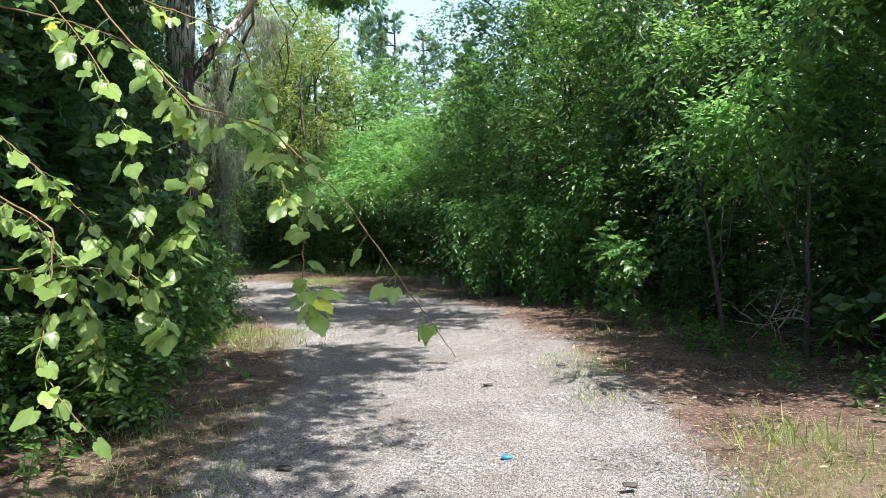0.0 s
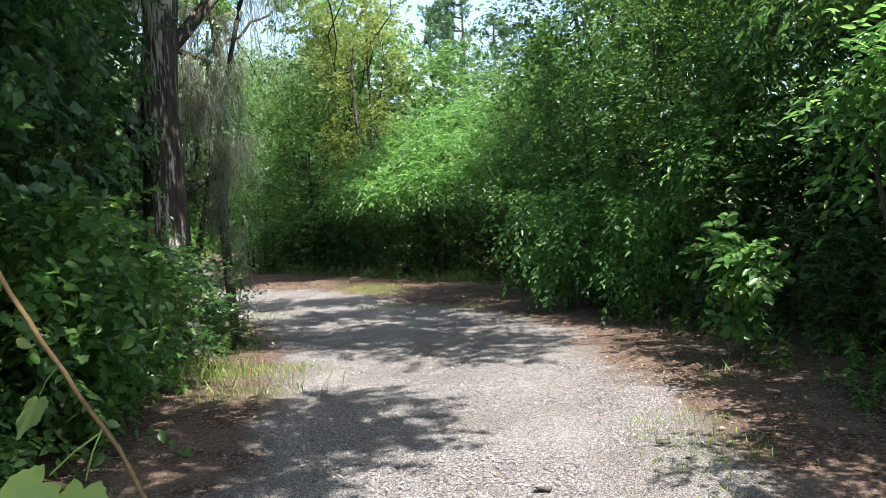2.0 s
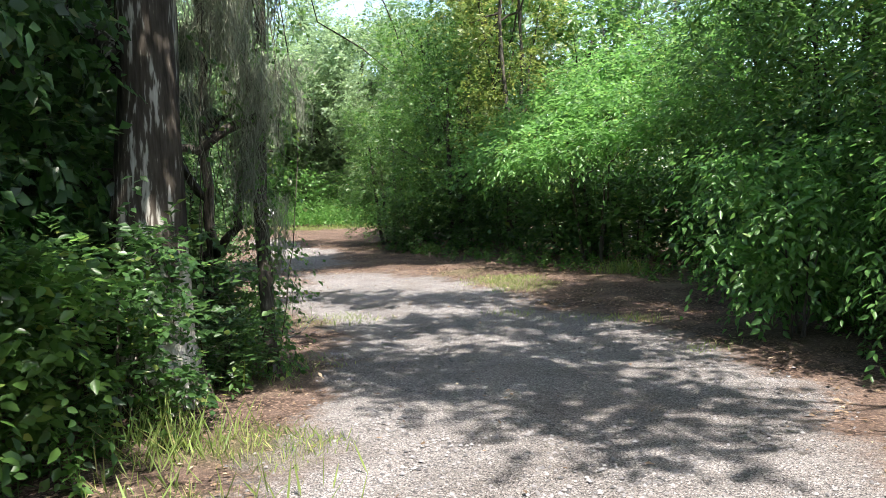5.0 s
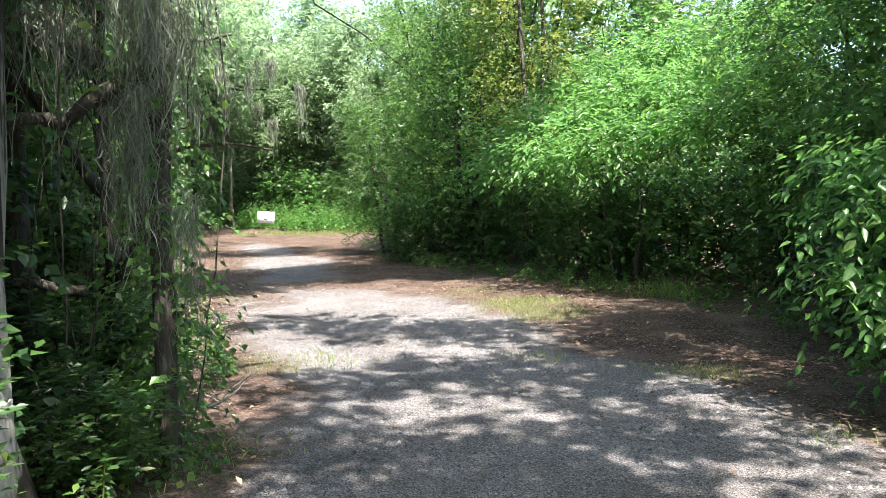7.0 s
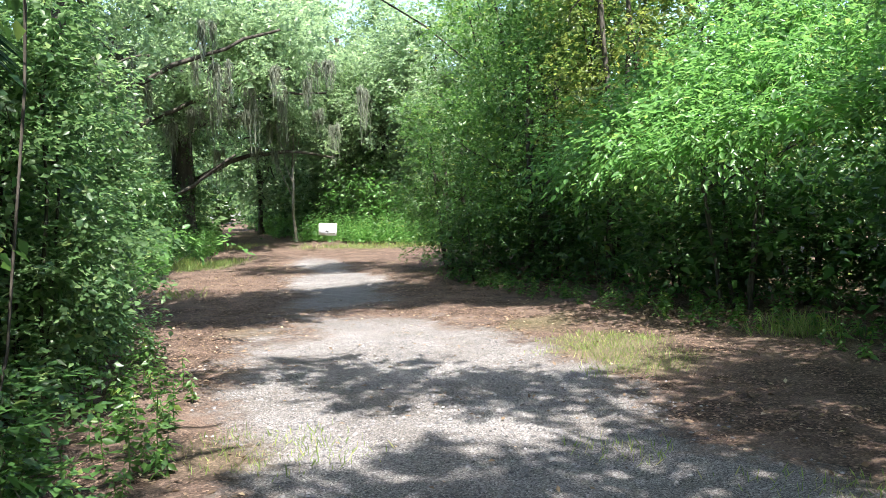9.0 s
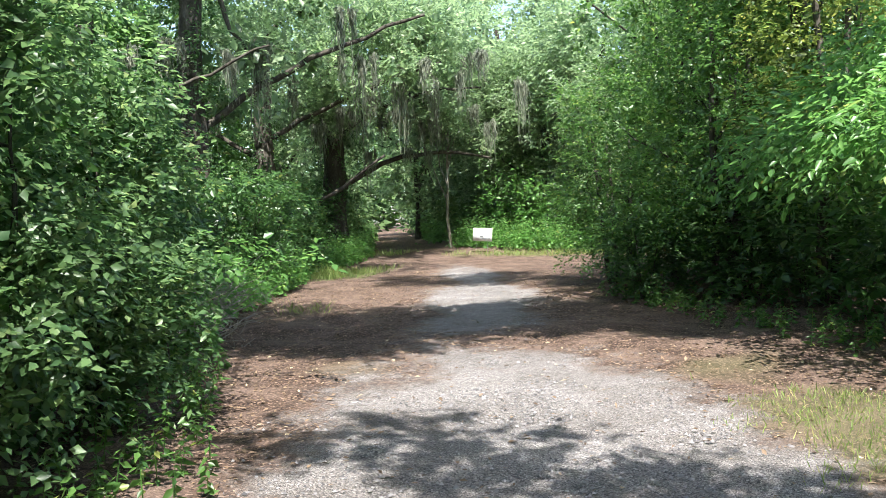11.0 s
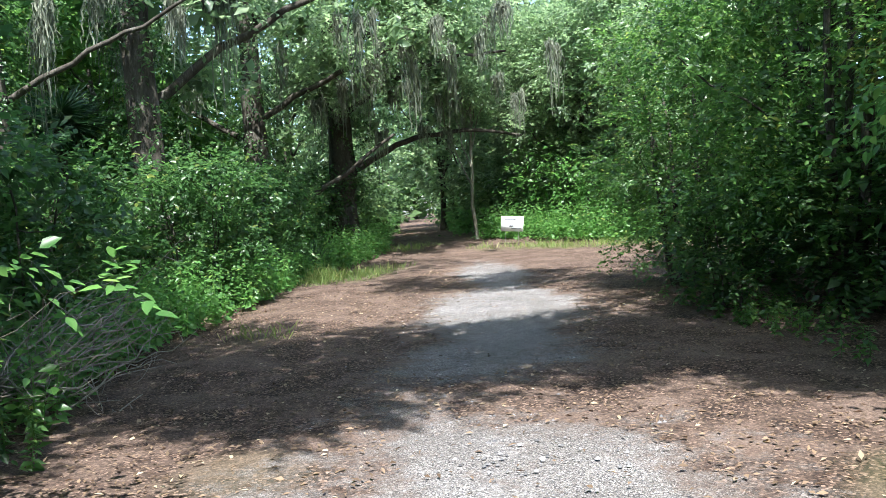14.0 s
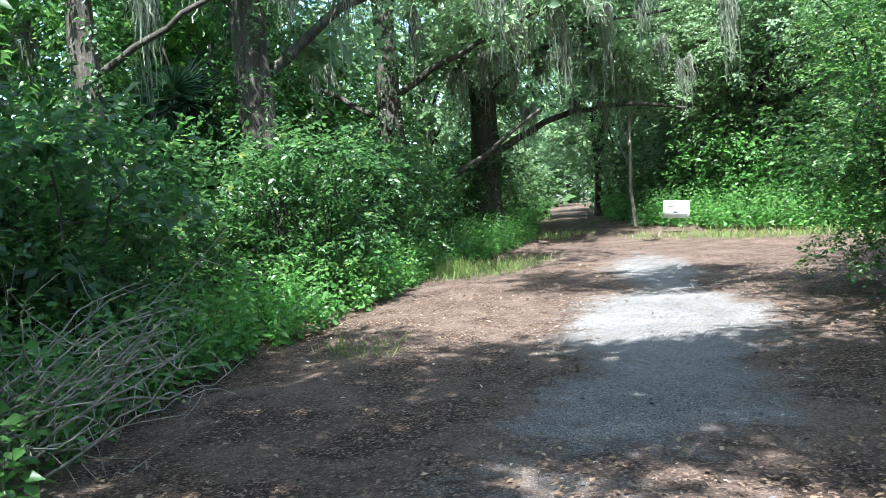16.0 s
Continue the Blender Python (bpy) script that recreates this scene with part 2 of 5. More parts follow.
def ground_material():
    m, nd, ln, out = nodes_of("gravel_litter_soil")
    geo = nd.new("ShaderNodeNewGeometry")
    at = nd.new("ShaderNodeAttribute")
    at.attribute_name = "cover"
    sep = nd.new("ShaderNodeSeparateColor")
    ln.new(at.outputs["Color"], sep.inputs[0])

    def tex(kind, scale, **kw):
        t = put(nd, kind, Scale=scale, **kw)
        ln.new(geo.outputs["Position"], t.inputs["Vector"])
        return t

    def blend(fac, a, b, mode="MIX"):
        x = nd.new("ShaderNodeMix")
        x.data_type, x.blend_type = "RGBA", mode
        for sock, val in ((x.inputs[0], fac), (x.inputs[6], a), (x.inputs[7], b)):
            if isinstance(val, (int, float)):
                sock.default_value = val
            else:
                ln.new(val, sock)
        return x.outputs[2]

    stones = tex("ShaderNodeTexVoronoi", 125.0)
    stone_col = nd.new("ShaderNodeSeparateColor")
    ln.new(stones.outputs["Color"], stone_col.inputs[0])
    grey = ramp(nd, [(0.0, (0.05, 0.048, 0.051)), (0.3, (0.14, 0.133, 0.138)), (0.55, (0.235, 0.212, 0.2)), (0.85, (0.285, 0.273, 0.277)), (1.0, (0.5, 0.48, 0.47))])
    ln.new(stone_col.outputs[0], grey.inputs[0])
    wide = tex("ShaderNodeTexNoise", 0.9, Detail=6.0, Roughness=0.65)
    dust = ramp(nd, [(0.35, (0.74, 0.71, 0.68)), (0.65, (1.15, 1.14, 1.13))])
    ln.new(wide.outputs[0], dust.inputs[0])
    gravel = blend(1.0, grey.outputs[0], dust.outputs[0], "MULTIPLY")
    flakes = tex("ShaderNodeTexVoronoi", 55.0)
    flake_col = nd.new("ShaderNodeSeparateColor")
    ln.new(flakes.outputs["Color"], flake_col.inputs[0])
    litter = ramp(nd, [(0.0, (0.02, 0.013, 0.011)), (0.5, (0.062, 0.039, 0.03)), (0.85, (0.15, 0.096, 0.07)), (1.0, (0.36, 0.25, 0.19))])
    ln.new(flake_col.outputs[1], litter.inputs[0])
    fine = tex("ShaderNodeTexNoise", 60.0, Detail=4.0)
    sand = ramp(nd, [(0.3, (0.075, 0.049, 0.039)), (0.7, (0.28, 0.197, 0.157))])
    ln.new(fine.outputs[0], sand.inputs[0])
    patch = tex("ShaderNodeTexNoise", 1.7, Detail=5.0, Roughness=0.7)
    pr = ramp(nd, [(0.42, (0, 0, 0)), (0.64, (0.85, 0.85, 0.85))])
    ln.new(patch.outputs[0], pr.inputs[0])
    earth = blend(pr.outputs[0], litter.outputs[0], sand.outputs[0])
    thin = nd.new("ShaderNodeMath")
    thin.operation = "MULTIPLY"
    thin.inputs[1].default_value = 0.4
    ln.new(sep.outputs[1], thin.inputs[0])
    earth = blend(thin.outputs[0], earth, ramp_green(nd, ln, fine))
    # ragged edge between gravel and earth
    edge = nd.new("ShaderNodeMath")
    edge.operation = "MULTIPLY_ADD"
    edge.inputs[1].default_value = 1.7
    rag = tex("ShaderNodeTexNoise", 2.6, Detail=9.0, Roughness=0.78)
    ln.new(rag.outputs[0], edge.inputs[0])
    ln.new(sep.outputs[0], edge.inputs[2])
    er = ramp(nd, [(0.28, (0, 0, 0)), (0.72, (1, 1, 1))])
    half = nd.new("ShaderNodeMath")
    half.operation = "SUBTRACT"
    half.inputs[1].default_value = 0.85
    ln.new(edge.outputs[0], half.inputs[0])
    ln.new(half.outputs[0], er.inputs[0])
    col = blend(er.outputs[0], earth, gravel)
    p = put(nd, "ShaderNodeBsdfPrincipled", Roughness=0.92)
    p.inputs["Specular IOR Level"].default_value = 0.25
    ln.new(col, p.inputs["Base Color"])
    hgt = nd.new("ShaderNodeMath")
    hgt.operation = "ADD"
    ln.new(stones.outputs["Distance"], hgt.inputs[0])
    ln.new(fine.outputs[0], hgt.inputs[1])
    bp = put(nd, "ShaderNodeBump", Strength=0.8, Distance=0.02)
    ln.new(hgt.outputs[0], bp.inputs["Height"])
    ln.new(bp.outputs[0], p.inputs["Normal"])
    ln.new(p.outputs[0], out.inputs[0])
    return m


def ramp_green(nd, ln, tex):
    r = ramp(nd, [(0.3, (0.07, 0.085, 0.03)), (0.7, (0.19, 0.19, 0.08))])
    ln.new(tex.outputs[0], r.inputs[0])
    return r.outputs[0]


GROUND = ground_material()


def graded(a, b, near_a, near_b, fine):
    """Lattice lines from a to b: fine steps between near_a and near_b, widening outside."""
    mid = list(np.arange(near_a, near_b + fine / 2, fine))
    lo, hi, step = [], [], fine
    v = near_a
    while v > a:
        step *= 1.25
        v -= step
        lo.append(max(v, a))
    v, step = near_b, fine
    while v < b:
        step *= 1.25
        v += step
        hi.append(min(v, b))
    return np.array(lo[::-1] + mid + hi)


def build_ground():
    xs, ys = graded(-900, 900, -20, 5, 0.17), graded(-300, 1200, 1, 38, 0.17)
    gx, gy = np.meshgrid(xs, ys)
    d, w, _ = polyline_distance(gx, gy, TRACK)
    gravel, grass = covers(gx, gy)
    gz = ground_z(gy)
    off = np.clip((d - w) / 2.0, 0, 1)
    gz = gz + 0.05 * off * value_noise(gx * 0.7, gy * 0.7, 21) + 0.018 * value_noise(gx * 2.1, gy * 2.1, 22)
    ruts = np.exp(-((d - 0.8) / 0.25) ** 2) * gravel
    gz = gz - 0.03 * ruts
    nx, ny = len(xs), len(ys)
    verts = np.stack([gx, gy, gz], -1).reshape(-1, 3)
    i = (np.arange(ny - 1)[:, None] * nx + np.arange(nx - 1)[None, :]).ravel()
    faces = np.stack([i, i + 1, i + nx + 1, i + nx], -1)
    mid = (verts[faces[:, 0]] + verts[faces[:, 2]]) / 2
    dm, wm, _ = polyline_distance(mid[:, 0], mid[:, 1], TRACK)
    on_road = (dm < wm) & (mid[:, 1] < 36) & (mid[:, 1] > -40)
    cover = np.zeros((len(verts), 4), np.float32)
    cover[:, 0], cover[:, 1], cover[:, 3] = gravel.ravel(), grass.ravel(), 1
    for name, pick, label, cat in (("ground", ~on_road, "brown pine straw, leaf litter and bare earth under trees", "ground"),
                                   ("road", on_road, "worn grey gravel track with drifts of brown litter", "road")):
        f = faces[pick]
        used, inv = np.unique(f, return_inverse=True)
        me = mesh_from(name, verts[used], inv.reshape(f.shape), GROUND, True)
        ca = me.color_attributes.new("cover", "FLOAT_COLOR", "POINT")
        ca.data.foreach_set("color", cover[used].ravel())
        tagged(new(name, me), label, cat, kind="structure")


build_ground()


def floor_at(x, y):
    return float(ground_z(y))


# ---- leaf and wood builders ----
def unit(v):
    return v / np.maximum(np.linalg.norm(v, axis=-1, keepdims=True), 1e-9)


OVAL = (np.array([(0, 0, 0), (0.5, 0.42, 0.09), (0, 1, -0.06), (-0.5, 0.42, 0.09)]), np.array([(0, 1, 2), (0, 2, 3)]))
HEART = (np.array([(0, 0.06, 0), (0.3, -0.12, 0.05), (0.56, 0.16, 0.1), (0.42, 0.55, 0.06), (0, 1, -0.1), (-0.42, 0.55, 0.06), (-0.56, 0.16, 0.1), (-0.3, -0.12, 0.05)]),
         np.array([(0, 1, 2), (0, 2, 3), (0, 3, 4), (0, 4, 5), (0, 5, 6), (0, 6, 7)]))
LANCE = (np.array([(0, 0, 0), (0.5, 0.3, 0.08), (0.4, 0.65, 0.06), (0, 1, -0.1), (-0.4, 0.65, 0.06), (-0.5, 0.3, 0.08)]),
         np.array([(0, 1, 2), (0, 2, 3), (0, 3, 4), (0, 4, 5)]))


def leaves_arrays(pos, way, normal, length, width, shape=OVAL):
    """Vertices and triangles of leaves: base points, directions, faces up, lengths and widths."""
    v, f = shape
    way = unit(way)
    side = unit(np.cross(way, normal))
    up = np.cross(side, way)
    p = (pos[:, None, :] + side[:, None, :] * (v[None, :, 0:1] * width[:, None, None]) + way[:, None, :] * (v[None, :, 1:2] * length[:, None, None])
         + up[:, None, :] * (v[None, :, 2:3] * np.minimum(length, 2 * width)[:, None, None]))
    n = len(pos)
    faces = f[None] + (np.arange(n) * len(v))[:, None, None]
    return p.reshape(-1, 3), faces.reshape(-1, 3)


def joined(parts):
    vs, fs, base = [], [], 0
    for v, f in parts:
        vs.append(v)
        fs.append(f + base)
        base += len(v)
    return np.concatenate(vs), np.concatenate(fs)


def sprays(r, tips, outward, per, leaf_len, ratio=0.5, spread=0.28, droop=0.35, shape=OVAL, upness=0.6):
    """Leafy twigs: for each tip a short drooping twig with leaves along both sides."""
    n = len(tips)
    way = unit(outward + r.normal(0, 0.45, (n, 3)) - np.array([0, 0, droop]))
    k = np.linspace(0, 1, per)[None, :, None]
    reach = spread * r.uniform(0.7, 1.5, (n, 1, 1))
    pos = tips[:, None, :] + way[:, None, :] * k * reach - np.array([0, 0, 1.0]) * droop * reach * k * k * 0.6
    pos = pos + r.normal(0, spread * 0.07, pos.shape)
    side = unit(np.cross(way, np.array([0, 0, 1.0]) + r.normal(0, 0.15, (n, 3))))
    flip = np.where(np.arange(per) % 2 == 0, 1.0, -1.0)[None, :, None]
    lw = way[:, None, :] * 0.6 + side[:, None, :] * flip * 0.8 + r.normal(0, 0.2, pos.shape) - np.array([0, 0, droop * 0.6])
    up = np.array([0, 0, upness]) + 0.6 * outward[:, None, :] + r.normal(0, 0.42, (n, 1, 3)) + r.normal(0, 0.2, pos.shape)
    m = n * per
    ln = leaf_len * r.uniform(0.6, 1.3, m)
    return leaves_arrays(pos.reshape(m, 3), lw.reshape(m, 3), up.reshape(m, 3), ln, ln * ratio * r.uniform(0.8, 1.2, m), shape)


def tube(points, radii, sides=7):
    """A tapered limb along points."""
    points = np.asarray(points, float)
    n = len(points)
    tan = unit(np.gradient(points, axis=0))
    ref = np.where(np.abs(tan[:, 2:3]) > 0.9, np.array([[1.0, 0, 0]]), np.array([[0, 0, 1.0]]))
    a = unit(np.cross(tan, ref))
    b = np.cross(tan, a)
    ang = np.linspace(0, 2 * np.pi, sides, endpoint=False)
    ring = (points[:, None, :] + (a[:, None, :] * np.cos(ang)[None, :, None] + b[:, None, :] * np.sin(ang)[None, :, None]) * np.asarray(radii)[:, None, None])
    i = (np.arange(n - 1)[:, None] * sides + np.arange(sides)[None, :])
    j = (np.arange(n - 1)[:, None] * sides + (np.arange(sides)[None, :] + 1) % sides)
    q = np.stack([i, j, j + sides, i + sides], -1).reshape(-1, 4)
    f = np.concatenate([q[:, [0, 1, 2]], q[:, [0, 2, 3]]])
    return ring.reshape(-1, 3), f


def limb(r, a, b, r0, r1, wander=0.12, steps=7, sag=0.0, sides=7):
    a, b = np.asarray(a, float), np.asarray(b, float)
    k = np.linspace(0, 1, steps)[:, None]
    span = np.linalg.norm(b - a)
    pts = a + (b - a) * k + np.cumsum(r.normal(0, wander * span / steps, (steps, 3)), 0) * (k * (1 - k) * 4) ** 0.5
    pts[:, 2] -= sag * span * (4 * k * (1 - k))[:, 0]
    rad = r0 + (r1 - r0) * k[:, 0] ** 0.8
    return tube(pts, rad * r.uniform(0.9, 1.1, steps), sides), pts


def part(name, verts, faces, material, parent, label="", smooth=False):
    ob = new(name, mesh_from(name, verts, faces, material, smooth))
    ob.parent = parent
    return tagged(ob, label)


def thing(name, label, category, x=0.0, y=0.0, z=0.0, group=""):
    ob = new(name)
    ob.location = (x, y, z)
    ob.empty_display_size = 0.2
    return tagged(ob, label, category, group)


def crown_points(r, lobes, n, shell=0.45, low=-0.5):
    """Points in lumpy crowns. lobes: rows cx, cy, cz, rx, ry, rz. Returns points and outward directions."""
    lobes = np.asarray(lobes, float)
    area = (lobes[:, 3] * lobes[:, 4] + lobes[:, 3] * lobes[:, 5] + lobes[:, 4] * lobes[:, 5])
    pick = r.choice(len(lobes), n, p=area / area.sum())
    d = unit(r.normal(0, 1, (n, 3)))
    d[:, 2] = np.where(d[:, 2] < low, -d[:, 2], d[:, 2])
    c = lobes[pick]
    depth = r.uniform(0, 1, n) ** shell
    lump = 1 + 0.22 * np.sin(d[:, 0] * 5 + pick) * np.cos(d[:, 1] * 4 + d[:, 2] * 6 + pick * 2)
    p = c[:, :3] + d * c[:, 3:] * (depth * lump)[:, None]
    return p, unit(d / c[:, 3:] + np.array([0, 0, 0.15]))


def lobes_for(r, rx, ry, z0, z1, count):
    """Many small overlapping lobes that fill an uneven mass from z0 to z1."""
    out = []
    count = int(count * 2)
    for i in range(count):
        k = (i + 0.5) / count
        a = i * 2.4 + r.uniform(-0.5, 0.5)
        zc = z0 + (z1 - z0) * (0.08 + 0.84 * k)
        taper = 0.6 + 0.4 * math.sin(math.pi * min(1, 0.25 + 0.72 * (1 - k)))
        off = r.uniform(0.45, 0.8) * taper
        s = r.uniform(0.28, 0.46)
        out.append((rx * off * math.cos(a), ry * off * math.sin(a), zc, rx * s, ry * s, max(0.22, min(rx * 0.45, (z1 - z0) * r.uniform(0.1, 0.18)))))
    return out


def woody(r, parent, lobes, height, radius, bark, stems=1, base=0.0, lean=(0, 0), limb_r=0.4, top=None):
    """Trunk or stems from the ground, and a limb into each lobe."""
    top = height * 0.75 if top is None else top
    axis = []
    for s in range(stems):
        a = r.uniform(0, 6.28)
        o = 0.0 if stems == 1 else base
        p0 = np.array([o * math.cos(a), o * math.sin(a), -0.06])
        p1 = np.array([lean[0] + 2.5 * o * math.cos(a), lean[1] + 2.5 * o * math.sin(a), top * r.uniform(0.9, 1.05)])
        (v, f), pts = limb(r, p0, p1, radius * r.uniform(0.8, 1.1), radius * 0.4, 0.07, 10, sides=9 if radius > 0.08 else 6)
        if radius > 0.12:
            flare = 1 + 0.5 * np.exp(-np.maximum(v[:, 2], 0) / 0.25)
            v = np.stack([p0[0] + (v[:, 0] - p0[0]) * flare, p0[1] + (v[:, 1] - p0[1]) * flare, v[:, 2]], -1)
        part("trunk" if stems == 1 else "stem", v, f, bark, parent, smooth=True)
        axis.append(pts)
    for i, lo in enumerate(lobes[::3]):
        pts = axis[i % len(axis)]
        start = pts[min(len(pts) - 1, max(2, int(len(pts) * r.uniform(0.35, 0.9))))]
        tip = np.array(lo[:3])
        (v, f), _ = limb(r, start, tip, radius * limb_r, radius * 0.12, 0.22, 7, sides=5)
        part("limb", v, f, bark, parent, smooth=True)


def bush(name, label, category, x, y, rx, ry, z1, leaf, tips, per=9, leaf_len=0.07, seed=0, z0=0.0, lobes=7, ratio=0.5, spread=0.25, droop=0.35, radius=0.03, stems=4,
         bark=BARK, shape=OVAL, group="", shell=0.45, lean=(0, 0), low=-0.5, limb_r=0.4, shapes=None, fill=0.8, shoots=0.12):
    r = np.random.default_rng(seed + 100)
    t = thing(name, label, category, x, y, floor_at(x, y), group)
    lo = shapes if shapes else lobes_for(r, rx, ry, z0, z1, lobes)
    woody(r, t, lo, z1, radius, bark, stems, min(rx, ry) * 0.15, lean, limb_r)
    p, o = crown_points(r, lo, tips, shell, low)
    p = p + o * (np.where(r.uniform(0, 1, tips) < shoots, r.uniform(0.1, 0.55, tips), 0) * min(1.0, rx * 0.6))[:, None]
    p[:, 2] = np.maximum(p[:, 2], 0.06)
    core = np.array(lo) * np.array([0.8, 0.8, 1, 0.85, 0.85, 0.9])
    q, w = crown_points(r, core, int(tips * fill * 1.3), 1.0)
    q[:, 2] = np.maximum(q[:, 2], 0.1)
    m = len(q)
    big = leaf_len * r.uniform(1.2, 1.9, m)
    inner = leaves_arrays(q, r.normal(0, 1, (m, 3)) - np.array([0, 0, 0.4]), w + np.array([0, 0, 0.8]) + r.normal(0, 0.6, (m, 3)), big, big * 0.55)
    v, f = joined([sprays(r, p, o, per, leaf_len * 1.15, ratio * 1.1, spread, droop, shape), inner])
    part("crown", v, f, LEAF[leaf], t)
    return t


def again(ob, x, y, turn, size=1.0, tall=1.0, group=""):
    """A copy of a plant elsewhere, turned and scaled."""
    c = copy_thing(ob, pose(x, y, floor_at(x, y), 0, 0, turn))
    c.scale = (size, size, size * tall)
    return c


# ---- right of the track ----
SHADE_LABEL = "dense broadleaf shrub at the track's edge, green darkened for shade"
wall_a = bush("tree", "dark leafy tree crowding the gravel track", "tree", 5.4, 7.0, 1.7, 1.9, 4.2, "dark", 2000, 9, 0.08, 1, z0=0.6, lobes=11, radius=0.07, stems=3)
again(wall_a, 5.5, 10.2, 130, 1.0, 1.0)
OVER = ((3.4, 6.4, 3.4, 0.85), (3.9, 7.4, 3.3, 0.9), (3.5, 10.8, 3.4, 0.9), (4.6, 5.8, 4.0, 1.0), (5.4, 7.4, 4.5, 1.1), (5.4, 9.2, 4.6, 1.1), (5.0, 11.0, 4.7, 1.1))
bush("tree", "leafy tree with spreading boughs over the shaded verge", "tree", 5.3, 9.0, 1.5, 1.5, 4.6, "mid", 2000, 10, 0.085, 15, ratio=0.42, spread=0.36, droop=0.45, radius=0.08, stems=2, shape=LANCE, fill=0.7,
     shapes=[(a - 5.15, b - 9.0, c, q, q, q * 0.55) for a, b, c, q in OVER])
again(wall_a, 4.1, 13.4, 250, 1.0, 1.35)
tall_a = bush("tree", "tall leafy tree with a slender trunk behind the shrubs", "tree", 8.6, 10.6, 2.2, 2.2, 8.2, "mid", 850, 9, 0.13, 2, z0=2.4, lobes=10, radius=0.11, stems=1)
again(tall_a, 6.2, 13.0, 80)
again(tall_a, 4.2, 17.0, 170, 0.9)
again(tall_a, 3.6, 21.0, 260, 0.95)
# Bright leaf colour helps this branch look sunlit.
reach = bush("overhanging_branch", "drooping branch reaching out over the track, leaves lightened as sunlit", "branch", 3.15, 9.3, 0.6, 0.75, 2.7, "bright", 150, 12, 0.085, 3, z0=1.7, lobes=4, ratio=0.36, spread=0.4, droop=0.5, radius=0.035, stems=1, lean=(-0.3, 0.1), shape=LANCE)
again(reach, 3.6, 8.3, 100, 1.0, 1.12)
again(reach, 2.6, 13.6, 200, 0.9, 1.1)
sapling = bush("sapling", "bright green broad-leaved sapling at the wood's edge", "sapling", 2.38, 11.1, 0.3, 0.3, 1.2, "bright", 70, 9, 0.1, 4, z0=0.3, lobes=5, ratio=0.5, spread=0.16, radius=0.012, stems=2, shape=LANCE)
slim = bush("tree", "slender young tree with layered compound leaves", "tree", 1.5, 18.4, 1.7, 1.9, 6.6, "mid", 1500, 11, 0.085, 5, z0=1.6, lobes=12, ratio=0.36, spread=0.4, radius=0.055, stems=1, shape=OVAL)
again(slim, 2.5, 15.2, 140, 0.95, 1.0)
again(slim, 0.9, 21.2, 255, 0.85, 0.9)
low_r = bush("shrub", "arching shrub with pale drooping leaf sprays", "shrub", 0.95, 16.0, 0.9, 0.95, 2.0, "bright", 400, 11, 0.08, 6, z0=0.15, lobes=7, ratio=0.4, spread=0.36, droop=0.75, shape=LANCE, radius=0.016, stems=4)
again(low_r, 2.1, 14.4, 120, 0.9)
again(low_r, 1.5, 18.4, 240, 1.05, 1.1)
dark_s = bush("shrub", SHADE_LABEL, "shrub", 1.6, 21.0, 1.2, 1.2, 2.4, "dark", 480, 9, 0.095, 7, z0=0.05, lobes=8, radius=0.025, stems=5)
again(dark_s, 0.7, 23.4, 100, 1.05)
again(dark_s, -3.0, 27.0, 200, 1.0, 0.75)
again(dark_s, -1.2, 25.2, 20, 1.0, 0.75)
again(dark_s, -2.0, 26.2, 120, 1.0, 0.8)
again(dark_s, 0.2, 25.6, 220, 1.1, 0.8)
again(dark_s, 1.3, 19.0, 150, 1.0, 0.9)
again(dark_s, 3.5, 13.6, 250, 1.0, 0.9)
again(dark_s, -5.8, 28.8, 250, 0.95, 0.8)
again(dark_s, 5.0, 6.0, 300, 0.9, 0.8)
again(dark_s, 4.6, 8.8, 20, 0.85, 0.8)
again(dark_s, 3.9, 11.6, 160, 0.8, 0.75)
again(dark_s, 2.2, 17.2, 60, 1.0)
MOUND = [(-2.0, 0.3, 2.1), (-1.2, -0.9, 2.15), (-0.1, -1.8, 2.2), (1.1, -2.5, 2.35), (2.3, -2.9, 2.6), (-1.5, 1.0, 2.9), (-0.4, -0.2, 2.95), (0.8, -1.0, 3.15), (2.1, -1.6, 3.3), (-0.6, 1.2, 3.6),
         (0.8, 0.4, 3.95), (2.2, -0.2, 4.2), (3.4, -0.8, 4.2)]
mound = bush("vine_mound", "bright green vine mound draped over bushes in sun", "shrub", -2.0, 25.0, 2.3, 1.7, 4.2, "bright", 2300, 11, 0.098, 8, ratio=0.36, spread=0.46, droop=0.6, radius=0.04, stems=5,
             low=-0.1, fill=0.35, shoots=0.2, shape=LANCE, shapes=[(a, b, c, 0.95, 0.95, 0.5) for a, b, c in MOUND])
olive = bush("tree", "yellow-green small-leaved tree in full sun", "tree", -4.6, 28.6, 1.9, 1.9, 9.2, "olive", 2900, 9, 0.07, 9, z0=1.0, lobes=13, radius=0.09, stems=2)
big_bush = bush("tree", "large dark green rounded evergreen shrub beside the track", "tree", -6.4, 29.0, 2.1, 2.1, 6.2, "mid", 2700, 9, 0.07, 10, z0=0.2, lobes=13, radius=0.08, stems=4)
again(big_bush, -8.9, 31.2, 110, 0.82, 0.85)
again(big_bush, -7.2, 33.2, 220, 1.1, 1.25)
again(tall_a, -5.6, 32.0, 60, 1.15, 1.15)
again(tall_a, -2.6, 31.0, 260, 1.0, 0.9)
again(olive, -1.0, 30.4, 230, 0.9, 0.62)
again(dark_s, -4.6, 28.2, 40, 0.9, 0.9)
